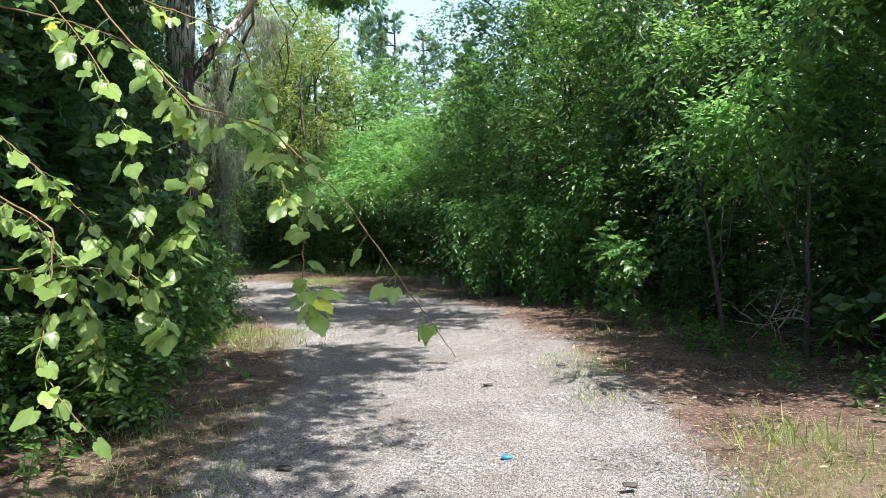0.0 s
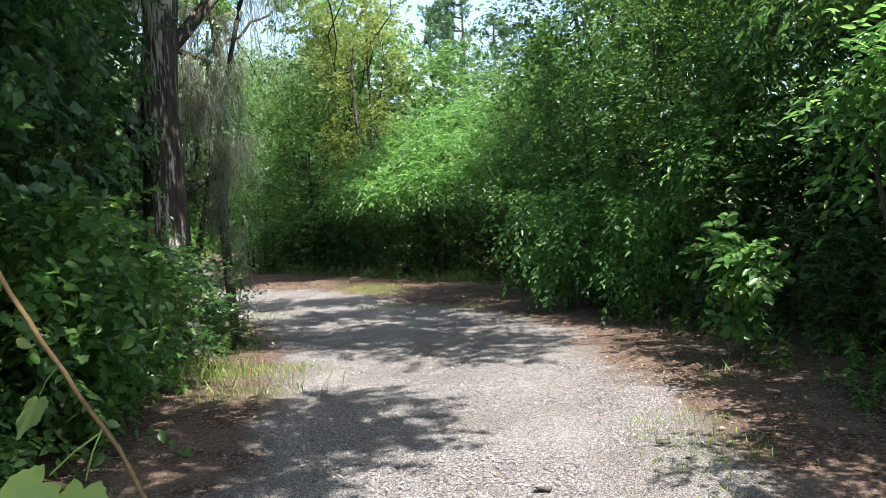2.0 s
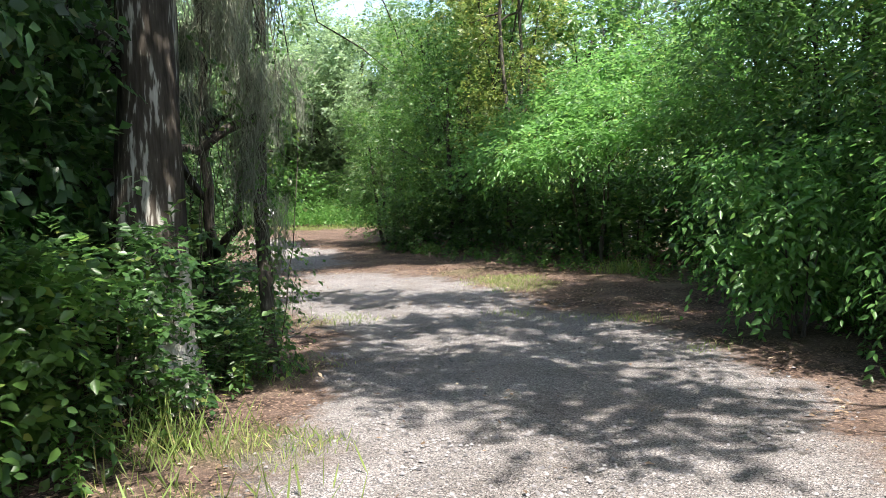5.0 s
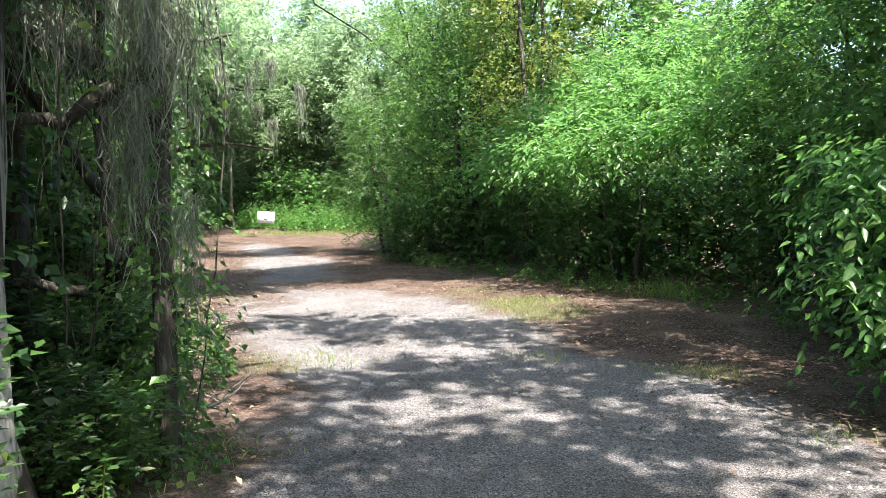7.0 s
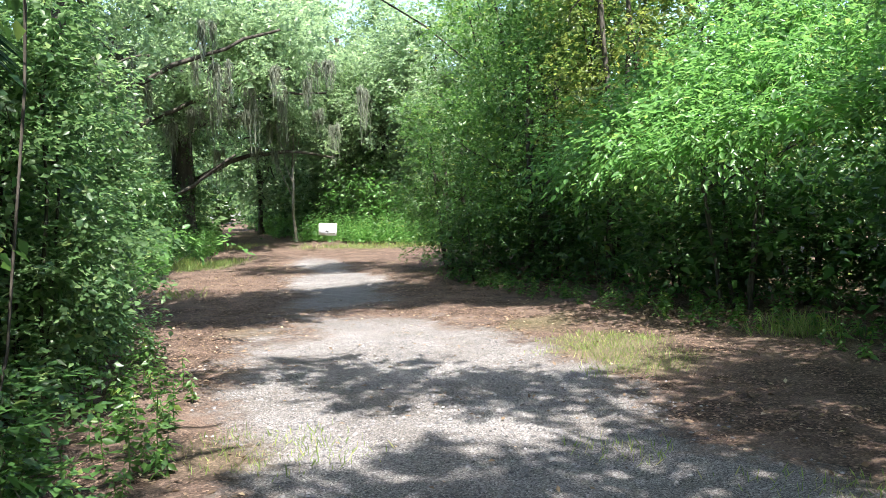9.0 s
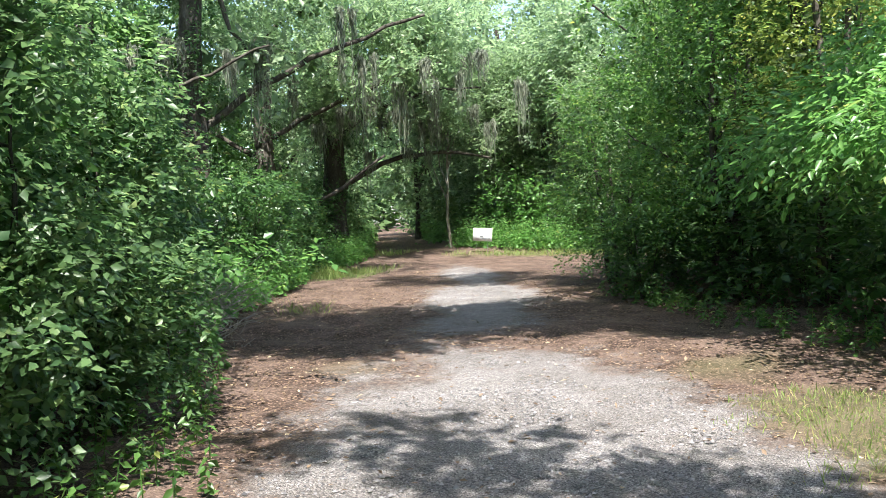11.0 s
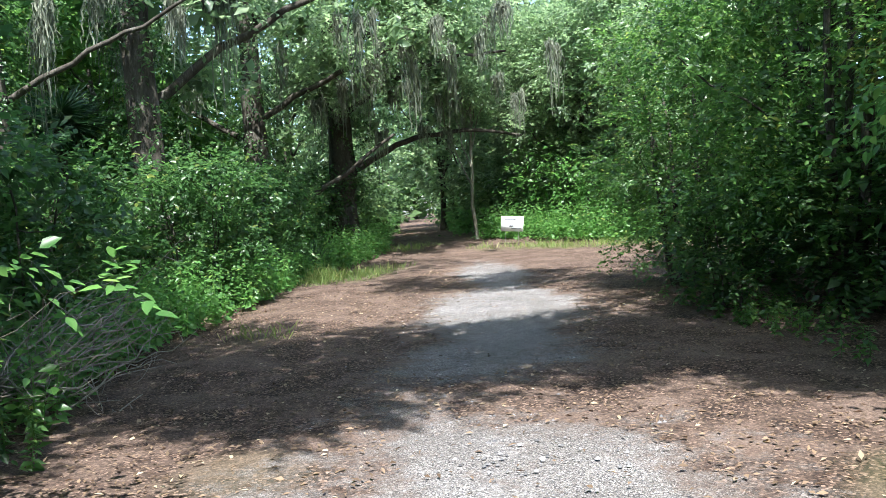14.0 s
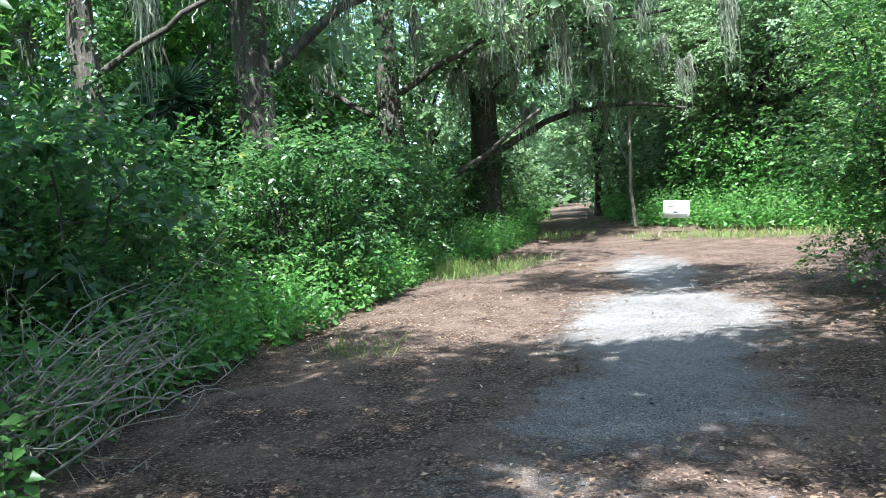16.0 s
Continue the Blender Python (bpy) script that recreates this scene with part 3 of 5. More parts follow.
again(dark_s, -7.5, 28.8, 140, 0.8, 0.8)

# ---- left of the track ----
left_wall = bush("shrub", "tangled vine-hung thicket, leaves darkened for deep shade", "shrub", -3.8, 4.6, 1.2, 1.5, 4.2, "dark", 920, 9, 0.105, 11, z0=0.05, lobes=11, radius=0.05, stems=4, ratio=0.6)
again(left_wall, -4.1, 7.2, 120, 1.0, 1.0)
again(left_wall, -5.4, 10.0, 220, 1.0, 1.0)
again(left_wall, -4.0, 1.4, 50, 1.0, 1.0)
glossy = bush("shrub", "glossy broad-leaved shrub leaning out of the thicket", "shrub", -3.1, 8.6, 0.85, 1.0, 1.75, "mid", 520, 9, 0.088, 12, z0=0.1, lobes=7, ratio=0.5, spread=0.3, droop=0.5, radius=0.02, stems=4, shape=LANCE)
again(left_wall, -4.6, 9.0, 70, 1.0, 1.35)
again(left_wall, -4.1, 9.8, 130, 0.72, 1.75)
again(left_wall, -4.8, 11.7, 310, 0.8, 1.5)
again(left_wall, -4.7, 5.6, 170, 1.1, 1.45)
again(left_wall, -6.0, 13.4, 90, 1.0, 1.3)
again(left_wall, -7.4, 15.0, 200, 1.1, 1.4)
again(glossy, -3.75, 10.5, 140, 0.85, 0.9)
again(glossy, -2.9, 6.6, 240, 0.7, 0.7)
again(tall_a, -6.5, 6.5, 30, 1.0)
again(tall_a, -7.5, 11.0, 110, 1.0)
again(dark_s, -5.2, 12.2, 10, 1.0, 1.0)
again(dark_s, -6.2, 14.2, 190, 1.1, 1.0)
again(dark_s, -4.9, 14.6, 80, 0.7, 0.55)
again(dark_s, -3.75, 11.8, 140, 0.68, 0.85)
again(dark_s, -3.9, 13.3, 230, 0.5, 0.5)
sunny = bush("shrub", "sunlit small-leaved shrub beside the track", "shrub", -6.75, 17.0, 0.9, 0.9, 3.3, "sage", 1700, 9, 0.062, 13, z0=0.05, lobes=11, radius=0.025, stems=5)
again(sunny, -7.95, 18.5, 130, 1.0, 0.9)
again(dark_s, -9.8, 19.6, 250, 1.0, 0.95)
again(dark_s, -8.6, 17.6, 20, 1.2, 1.4)
again(glossy, -9.9, 20.3, 60, 0.8, 0.9)
again(left_wall, -11.6, 20.4, 300, 1.0, 0.85)
again(dark_s, -13.6, 23.0, 210, 1.1, 1.0)
again(dark_s, -15.6, 24.4, 310, 1.1, 1.0)
bank = bush("shrub", "vine-covered bank of mixed shrubs, green darkened for weaker light", "shrub", -16.4, 27.4, 1.5, 1.6, 2.7, "dark", 1200, 9, 0.08, 14, z0=0.05, lobes=10, radius=0.03, stems=5)
again(bank, -18.6, 30.2, 140, 1.0, 1.05)
again(bank, -20.8, 33.0, 230, 1.0, 0.9)
again(bank, -15.0, 22.0, 20, 1.1, 0.9)
again(bank, -18.0, 23.4, 100, 1.1, 0.95)
again(bank, -24.0, 38.0, 60, 1.1, 0.9)


# ---- high crowns added above the view to shade the track ----
def arching(label, x, y, seed, lobes, leaf="mid", tips=520, radius=0.12):
    """A tree added so that its unseen boughs cast shade on the track; lobes: x, y, z, radius."""
    g = floor_at(x, y)
    return bush("tree", label, "tree", x, y, 1.0, 1.0, 9.5, leaf, int(tips * 1.25), 9, 0.11, seed, radius=radius, stems=1, fill=0.7, limb_r=0.24,
                shapes=[(a + 1.4 - x, b - 1.8 - y, c - g, q, q, q * 0.55) for a, b, c, q in lobes])


ARCH_SHADE = "added tree with boughs out of view to shade the track"
# Lobes sit up-sun of the ground patches that should lie in shade.
arching(ARCH_SHADE, -4.3, 5.2, 401, ((-2.4, 4.6, 6.4, 1.0), (0.1, 4.7, 6.8, 0.8), (-0.5, 6.2, 6.4, 0.95), (-1.9, 6.5, 6.6, 1.0), (0.6, 3.0, 6.9, 0.7), (-3.4, 5.4, 6.2, 0.9), (-4.4, 6.4, 6.6, 1.0)), tips=1300)
arching(ARCH_SHADE, -4.9, 8.6, 402, ((-2.4, 10.0, 6.6, 0.8), (-3.4, 9.3, 6.5, 1.1), (-4.4, 10.2, 6.3, 1.1), (-3.4, 7.4, 6.2, 1.0), (-4.6, 8.4, 6.2, 1.0), (-3.2, 8.2, 6.3, 1.0), (-1.6, 8.3, 6.4, 0.85), (-0.3, 7.4, 6.8, 0.8), (0.1, 8.7, 6.8, 0.8), (0.5, 7.8, 6.9, 0.6), (-4.0, 11.6, 7.2, 1.1), (-5.2, 9.6, 7.0, 1.1)), tips=2300)
arching(ARCH_SHADE, 4.3, 12.4, 403, ((1.5, 11.3, 7.9, 1.1), (0.3, 11.9, 8.2, 1.0), (1.0, 13.0, 8.3, 1.1), (-0.9, 12.6, 8.2, 0.9), (-1.9, 12.2, 8.0, 0.7)), tips=800)
arching(ARCH_SHADE, 3.2, 16.0, 404, ((0.4, 14.9, 8.1, 0.9), (-0.9, 15.0, 8.3, 0.8), (0.6, 16.4, 8.3, 1.0), (-1.6, 14.2, 8.2, 0.7)), tips=560)
arching(ARCH_SHADE, 2.2, 18.6, 405, ((0.6, 18.2, 7.8, 1.1), (-1.2, 17.4, 8.2, 0.9), (-2.5, 17.2, 8.4, 0.8), (-3.6, 17.8, 8.4, 0.75), (-4.4, 17.2, 8.3, 0.5)), tips=560)
arching(ARCH_SHADE, -10.3, 18.4, 406, ((-8.4, 18.8, 7.8, 1.1), (-9.6, 18.2, 7.6, 1.2), (-10.6, 19.2, 7.6, 1.1), (-9.6, 19.6, 7.8, 1.2), (-8.6, 20.7, 8.4, 1.25), (-7.4, 21.3, 8.7, 1.2), (-9.4, 21.8, 8.6, 1.1), (-6.6, 21.9, 8.8, 1.1), (-8.2, 22.8, 8.6, 1.2), (-10.7, 21.6, 8.4, 1.1), (-8.6, 24.0, 8.8, 1.0), (-6.7, 20.9, 8.6, 0.8)), tips=2700)
arching(ARCH_SHADE, -5.2, 30.4, 407, ((-3.8, 25.4, 7.8, 1.1), (-4.7, 24.4, 8.3, 1.05), (-5.6, 23.5, 8.7, 1.0), (-6.4, 24.4, 8.7, 0.8), (-3.4, 23.9, 8.5, 0.8), (-5.6, 25.0, 8.6, 1.1), (-7.2, 23.3, 9.0, 1.1), (-7.2, 24.8, 8.8, 1.0)), tips=2600)
arching(ARCH_SHADE, -8.2, 32.4, 408, ((-10.6, 29.8, 8.2, 1.0), (-11.8, 29.0, 8.5, 0.9), (-10.9, 31.2, 8.4, 0.9), (-13.0, 29.8, 8.6, 0.8)), tips=640)
arching(ARCH_SHADE, -13.6, 20.6, 409, ((-12.6, 21.6, 7.6, 1.2), (-11.4, 22.4, 8.2, 1.1), (-10.4, 23.0, 8.6, 0.9), (-13.0, 23.4, 8.2, 1.1), (-11.2, 24.0, 8.6, 1.0)), tips=900)
arching(ARCH_SHADE, -5.6, 11.2, 410, ((-4.2, 12.6, 5.9, 1.2), (-3.2, 12.9, 6.3, 1.1), (-5.0, 13.4, 5.8, 1.1), (-3.8, 11.6, 6.4, 1.0)), "dark", 520)

# ---- live oaks, pale trunk, far trees ----
def oak(label, x, y, radius, trunk_top, lobes, limbs, seed, tips=2600, leaf_len=0.11, leaf="oak", bark=BARK, lean=(0.0, 0.0), per=9, ivy=520):
    """Spreading oak. lobes and limbs in metres from the foot of the trunk; limbs: rows of start, bend, end, radius."""
    r = np.random.default_rng(seed)
    t = thing("oak_tree", label, "tree", x, y, floor_at(x, y))
    (v, f), pts = limb(r, (0, 0, -0.1), (*lean, trunk_top), radius, radius * 0.62, 0.05, 12, sides=14)
    flare = 1 + 0.7 * np.exp(-np.maximum(v[:, 2], 0) / 0.35)
    ang = np.arctan2(v[:, 1], v[:, 0])
    rib = 1 + 0.09 * np.sin(ang * 5 + v[:, 2] * 0.6) + 0.05 * np.sin(ang * 9 - v[:, 2])
    v[:, 0] *= flare * rib
    v[:, 1] *= flare * rib
    part("trunk", v, f, bark, t, smooth=True)
    for a, b, c, rad in limbs:
        a, b, c = (np.array(q, float) for q in (a, b, c))
        k = np.linspace(0, 1, 14)[:, None]
        curve = a * (1 - k) ** 2 + 2 * b * k * (1 - k) + c * k * k + r.normal(0, 0.03, (14, 3))
        v, f = tube(curve, rad * (1 - 0.65 * k[:, 0]), 9)
        part("limb", v, f, bark, t, smooth=True)
    for lo in lobes[::2]:
        (v, f), _ = limb(r, pts[-1], lo[:3], radius * 0.28, radius * 0.06, 0.2, 9, sides=6)
        part("limb", v, f, bark, t, smooth=True)
    p, o = crown_points(r, lobes, tips, 0.5, -0.75)
    k = r.uniform(0, 1, ivy)
    on = np.stack([np.interp(k * 11, np.arange(12), pts[:, i]) for i in range(3)], -1)
    a = r.uniform(0, 6.28, ivy)
    ring = np.stack([np.cos(a), np.sin(a), 0 * a], -1)
    v, f = sprays(r, on + ring * radius * r.uniform(0.8, 1.9, (ivy, 1)), ring, 8, 0.085, 0.6, 0.3, 0.7)
    part("ivy", v, f, LEAF["dark"], t, "dark green creeper climbing the trunk")
    q, w = crown_points(r, lobes, tips, 1.0)
    big = leaf_len * r.uniform(2.2, 3.6, len(q))
    inner = leaves_arrays(q, r.normal(0, 1, q.shape), w + np.array([0, 0, 0.8]) + r.normal(0, 0.6, q.shape), big, big * 0.55)
    v, f = joined([sprays(r, p, o, per, leaf_len * 1.15, 0.46, 0.4, 0.3), inner])
    part("crown", v, f, LEAF[leaf], t)
    return t


OAK_LABEL = "old live oak with a thick ridged trunk and moss-hung limbs"
# oak beside the bend with lichen streaks
oak("leaning live oak with pale lichen streaks on dark bark", -4.05, 12.6, 0.3, 6.4,
    [(-1.5, 0.5, 7.0, 2.2, 2.0, 1.2), (0.2, -1.4, 7.5, 1.7, 1.5, 1.0)],
    [((0, 0, 3.4), (0.9, 0.9, 4.8), (2.0, 1.6, 6.6), 0.1), ((0, 0, 2.6), (-1.2, 0.6, 3.4), (-2.4, 1.4, 5.4), 0.09)], 31, 900, 0.09, lean=(0.45, 0.1), ivy=60, bark=BARK_STREAK)
# many-stemmed limbs that sag towards the track
r_l = np.random.default_rng(77)
sagging = thing("small_tree", "dark crooked small tree with sagging looping limbs", "tree", -4.9, 14.9, floor_at(0, 14.9))
for a, b, c, rad in (((0, 0, -0.1), (0.1, 0, 2.2), (0.4, -0.6, 4.6), 0.07), ((0, 0, 1.0), (0.9, -0.6, 1.0), (1.15, -0.9, 3.6), 0.055),
                     ((0.05, 0, 2.4), (0.7, -0.3, 2.0), (0.9, -0.2, 4.4), 0.04), ((0, 0.1, 1.6), (-0.7, -0.4, 2.4), (-0.6, -0.8, 4.6), 0.05),
                     ((0, 0, 0.9), (-0.9, -0.8, 1.0), (-1.7, -1.2, 2.0), 0.045), ((0.2, -0.2, 3.4), (0.8, 0.2, 4.4), (1.7, 0.5, 4.8), 0.04)):
    a, b, c = (np.array(q, float) for q in (a, b, c))
    k = np.linspace(0, 1, 16)[:, None]
    v, f = tube(a * (1 - k) ** 2 + 2 * b * k * (1 - k) + c * k * k + r_l.normal(0, 0.025, (16, 3)), rad * (1 - 0.55 * k[:, 0]), 7)
    part("limb", v, f, BARK, sagging, smooth=True)
p, o = crown_points(r_l, [(-0.5, 0.3, 5.3, 1.2, 1.2, 0.8)], 170, 0.5)
part("crown", *sprays(r_l, p, o, 9, 0.075, 0.45, 0.3), LEAF["oak"], sagging)

# slender tree by the bend, wrapped in creeper and grey moss
r_m = np.random.default_rng(78)
draped = thing("small_tree", "slender tree wrapped in creeper and grey moss", "tree", -3.55, 13.75, floor_at(0, 13.75))
(v, f), stem_pts = limb(r_m, (0, 0, -0.08), (-0.25, 0.3, 6.2), 0.07, 0.04, 0.09, 14, sides=9)
part("trunk", v, f, BARK, draped, smooth=True)
for a, b, c, rad in (((-0.1, 0.1, 2.3), (-0.8, -0.2, 1.9), (-2.0, -0.3, 1.75), 0.05), ((-0.15, 0.2, 3.2), (0.5, -0.4, 4.2), (0.9, -0.5, 5.6), 0.04), ((-0.2, 0.2, 3.8), (-1.1, 0.2, 4.3), (-1.9, 0.4, 5.0), 0.045)):
    a, b, c = (np.array(q, float) for q in (a, b, c))
    k = np.linspace(0, 1, 14)[:, None]
    part("limb", *tube(a * (1 - k) ** 2 + 2 * b * k * (1 - k) + c * k * k + r_m.normal(0, 0.03, (14, 3)), rad * (1 - 0.5 * k[:, 0]), 7), BARK, draped, smooth=True)
k = r_m.uniform(0.0, 1, 460) ** 1.6
on = np.stack([np.interp(k * 13, np.arange(14), stem_pts[:, i]) for i in range(3)], -1)
ring = unit(r_m.normal(0, 1, (460, 3)) * (1, 1, 0.2))
part("creeper", *sprays(r_m, on + ring * r_m.uniform(0.04, 0.3, (460, 1)), ring, 8, 0.062, 0.6, 0.22, 0.7), LEAF["mid"], draped, "green creeper round the stem")
p, o = crown_points(r_m, [(-0.3, 0.2, 6.3, 0.9, 0.9, 0.6)], 150, 0.5)
part("crown", *sprays(r_m, p, o, 9, 0.085, 0.45, 0.32), LEAF["oak"], draped)

oak(OAK_LABEL, -17.6, 24.7, 0.24, 7.5, [(-1, 0, 9, 3.2, 3.0, 1.8), (2.0, 2.0, 9.5, 2.8, 2.6, 1.6), (-2, 3, 8, 2.5, 2.5, 1.5)],
    [((0, 0, 3.6), (1.5, 1.0, 4.4), (3.2, 2.0, 5.2), 0.06)], 32, 1500, 0.12)
oak(OAK_LABEL, -17.9, 27.7, 0.36, 8.0, [(0, 0, 9.5, 3.5, 3.5, 1.8), (2.6, 2.6, 9, 3.0, 3.0, 1.6), (-2, 2.4, 8.2, 3.0, 3.0, 1.6), (-1.0, 1.8, 4.6, 1.5, 1.5, 0.9), (1.0, 0.6, 5.4, 1.3, 1.3, 0.8)],
    [((0, 0, 3.8), (1.6, 1.6, 5.6), (4.2, 3.4, 6.4), 0.1), ((0, 0, 4.6), (-1.5, 1.0, 5.6), (-3.5, 2.0, 6.6), 0.1)], 33, 1700, 0.12)
oak(OAK_LABEL, -22.6, 34.2, 0.42, 7.5, [(1.2, 1.0, 8.5, 4.0, 4.0, 1.8), (3.8, 3.6, 7.6, 3.0, 3.0, 1.5), (-2, 0, 8, 3.2, 3.2, 1.6), (0.5, 1.8, 5.2, 1.6, 1.6, 0.9), (2.6, 0.6, 5.6, 1.4, 1.4, 0.8), (4.5, 2.0, 6.0, 1.4, 1.4, 0.7), (3.2, -1.0, 6.2, 1.5, 1.5, 0.8), (1.4, 4.0, 5.4, 1.4, 1.4, 0.8)],
    [((0.1, 0, 1.6), (1.4, 0.6, 1.7), (3.3, 2.2, 3.6), 0.11), ((0, 0, 4.2), (2.2, 1.4, 5.6), (5.4, 2.6, 6.4), 0.1), ((0, 0, 3.5), (-1.5, -1.0, 4.6), (-4, -1.5, 5.8), 0.1)], 34, 3000, 0.12)
oak(OAK_LABEL, -23.2, 38.2, 0.5, 7.5, [(1.5, 1.8, 8.6, 4.2, 4.2, 2.0), (2.4, 1.4, 7.0, 1.8, 1.8, 1.0), (0.5, 5.0, 7.4, 2.6, 2.6, 1.4), (1.5, 4.5, 4.6, 1.7, 1.7, 1.0), (3.6, 1.4, 5.2, 1.5, 1.5, 0.9), (-1.5, 2.0, 4.6, 1.8, 1.8, 1.0), (2.5, 2.6, 5.8, 1.4, 1.4, 0.8), (0.5, -1.8, 5.2, 1.5, 1.5, 0.9)],
    [((0.2, 0.2, 2.6), (1.6, 2.2, 4.4), (4.4, 4.4, 3.6), 0.12), ((0, 0, 4.4), (2.6, 0.8, 6.2), (6.2, 0.6, 5.6), 0.1)], 35, 4200, 0.12)
# Added tree: its pale trunk stands in for a long hanging moss strand.
pale = bush("tree", "thin pale-barked tree in place of a moss strand by the path", "tree", -20.4, 41.7, 1.3, 1.3, 7.5, "oak", 700, 9, 0.12, 36, z0=4.4, lobes=7, radius=0.07, stems=1, bark=BARK_PALE)
far_oak = bush("tree", "moss-grey live oak crown lit by the sun", "tree", -17.5, 51.5, 4.0, 3.6, 10.5, "oak", 700, 9, 0.26, 37, z0=1.4, lobes=15, radius=0.22, stems=1, spread=0.45)
front_oak = bush("tree", "live oak with small grey-green leaves in full sun", "tree", -14.6, 43.6, 3.2, 2.8, 9.5, "oak", 2500, 9, 0.14, 39, z0=1.0, lobes=16, radius=0.2, stems=1, spread=0.42, fill=1.3)
for x, y, turn, s in ((-17.3, 44.0, 20, 0.8), (-20.9, 46.4, 310, 0.85), (-12.6, 41.0, 200, 0.7), (-10.6, 42.0, 80, 0.95), (-19.0, 45.6, 150, 0.9), (-22.4, 49.0, 250, 1.35)):
    again(front_oak, x, y, turn, s)
for x, y, turn, s in ((-6.5, 40.0, 230, 0.9), (-29.0, 41.0, 40, 0.95), (-34, 49, 190, 1.1), (-28, 58, 320, 1.1), (-44, 62, 20, 1.2), (-36, 70, 110, 1.2), (-29.5, 33, 260, 0.95), (-27.0, 48.5, 300, 0.8), (-24.5, 51.5, 33, 0.8), (-31, 54.5, 133, 0.8)):
    again(far_oak, x, y, turn, s)
far_mid = bush("tree", "tall green broadleaf tree deep in the wood", "tree", -24.5, 27.0, 3.2, 3.2, 10.0, "mid", 520, 9, 0.28, 38, z0=0.6, lobes=13, radius=0.16, stems=1, spread=0.45)
for x, y, turn, s in ((-22, 20.5, 60, 0.9), (-25.5, 30.5, 70, 0.9), (-21.8, 28.8, 170, 0.7), (-19.5, 22.4, 140, 0.75), (-16, 16.5, 160, 0.9), (-12, 13.5, 250, 0.9), (-10, 8, 10, 0.9), (-9.5, 3, 80, 0.9), (10.5, 6, 140, 0.8), (9.5, 12.5, 220, 0.95), (8, 19, 300, 0.9), (5.5, 26, 20, 0.8),
                      (2.0, 34, 100, 0.8), (-6.5, 47, 170, 0.75), (-14, 53, 240, 1.1), (-31, 24, 330, 1.1), (-38, 36, 50, 1.2), (-8, -4, 200, 0.9), (9, -3, 100, 0.9), (-52, 77, 15, 1.0), (-47, 82, 75, 1.1), (-58, 84, 135, 1.1), (-41, 78, 195, 1.0), (-31, 31, 255, 0.9), (-33, 41, 315, 0.9), (-26.5, 34.5, 45, 0.7)):
    again(far_mid, x, y, turn, s)


def pine(label, x, y, h, seed):
    r = np.random.default_rng(seed)
    t = thing("pine_tree", label, "tree", x, y, floor_at(x, y))
    (v, f), pts = limb(r, (0, 0, -0.1), (0.3, 0.1, h), 0.2, 0.04, 0.02, 12, sides=9)
    part("trunk", v, f, BARK, t, smooth=True)
    tips, out = [], []
    for z in np.arange(h * 0.35, h, h * 0.055):
        reach = (h - z) * 0.28 + 0.5
        for i in range(5):
            a = r.uniform(0, 6.28)
            e = np.array([math.cos(a) * reach, math.sin(a) * reach, z + reach * 0.35])
            (v, f), q = limb(r, (0.3 * z / h, 0, z), e, 0.035, 0.01, 0.1, 5, sides=4)
            part("limb", v, f, BARK, t)
            for k in np.linspace(0.35, 1, 9):
                tips.append(np.array([0, 0, z]) * (1 - k) + e * k + r.normal(0, 0.15, 3))
                out.append(unit(e - np.array([0, 0, z])) + np.array([0, 0, 0.7]))
    tips, out = np.array(tips), unit(np.array(out))
    m = 13
    pos = np.repeat(tips, m, 0)
    w = unit(np.repeat(out, m, 0) + r.normal(0, 0.6, (len(pos), 3)))
    v, f = leaves_arrays(pos, w, r.normal(0, 1, (len(pos), 3)), r.uniform(0.25, 0.42, len(pos)), np.full(len(pos), 0.05))
    part("crown", v, f, LEAF["pine"], t)
    return t


pine_a = pine("tall pine with feathery blue-green needles against the sky", -2.6, 48, 12.5, 41)
again(pine_a, -4.6, 55, 130, 1.1)
again(pine_a, -0.6, 53, 220, 0.98)
again(pine_a, 2.2, 50, 300, 0.9)


# ---- palms ----
def fan_frond(r, parent, foot, way, stalk, size, sag):
    """A fan leaf: stalk and a wheel of pleated blades."""
    way = unit(np.array(way, float))
    hub = np.array(foot) + way * stalk
    (v, f), _ = limb(r, foot, hub, 0.014, 0.008, 0.03, 5, sides=4)
    side = unit(np.cross(way, (0, 0, 1.0)))
    up = np.cross(side, way)
    n = 34
    a = np.linspace(-2.3, 2.3, n)
    d = way[None] * np.cos(a)[:, None] + side[None] * np.sin(a)[:, None] - up[None] * 0.25 * np.abs(np.sin(a))[:, None]
    d[:, 2] -= sag * r.uniform(0.5, 1.3, n)
    ln = size * (0.75 + 0.25 * np.cos(a)) * r.uniform(0.9, 1.05, n)
    lv, lf = leaves_arrays(np.repeat(hub[None], n, 0), d, np.repeat(up[None], n, 0) + side[None] * 0.3 * np.where(np.arange(n) % 2, 1, -1)[:, None], ln, ln * 0.075, LANCE)
    part("frond", *joined([(v, f), (lv, lf)]), LEAF["palm"], parent)


def palm(label, x, y, h, fronds, size, seed, dead=0):
    r = np.random.default_rng(seed)
    t = thing("palm", label, "palm", x, y, floor_at(x, y))
    (v, f), _ = limb(r, (0, 0, -0.05), (0.05, 0, h), 0.13, 0.12, 0.02, 9, sides=10)
    part("trunk", v, f, BARK, t, smooth=True)
    for i in range(fronds):
        a = i * 2.4 + r.uniform(-0.3, 0.3)
        e = r.uniform(-0.5, 1.1)
        fan_frond(r, t, (0.05, 0, h), (math.cos(a) * math.cos(e), math.sin(a) * math.cos(e), math.sin(e)), size * 0.7, size, 0.12 + 0.2 * (e < 0))
    return t


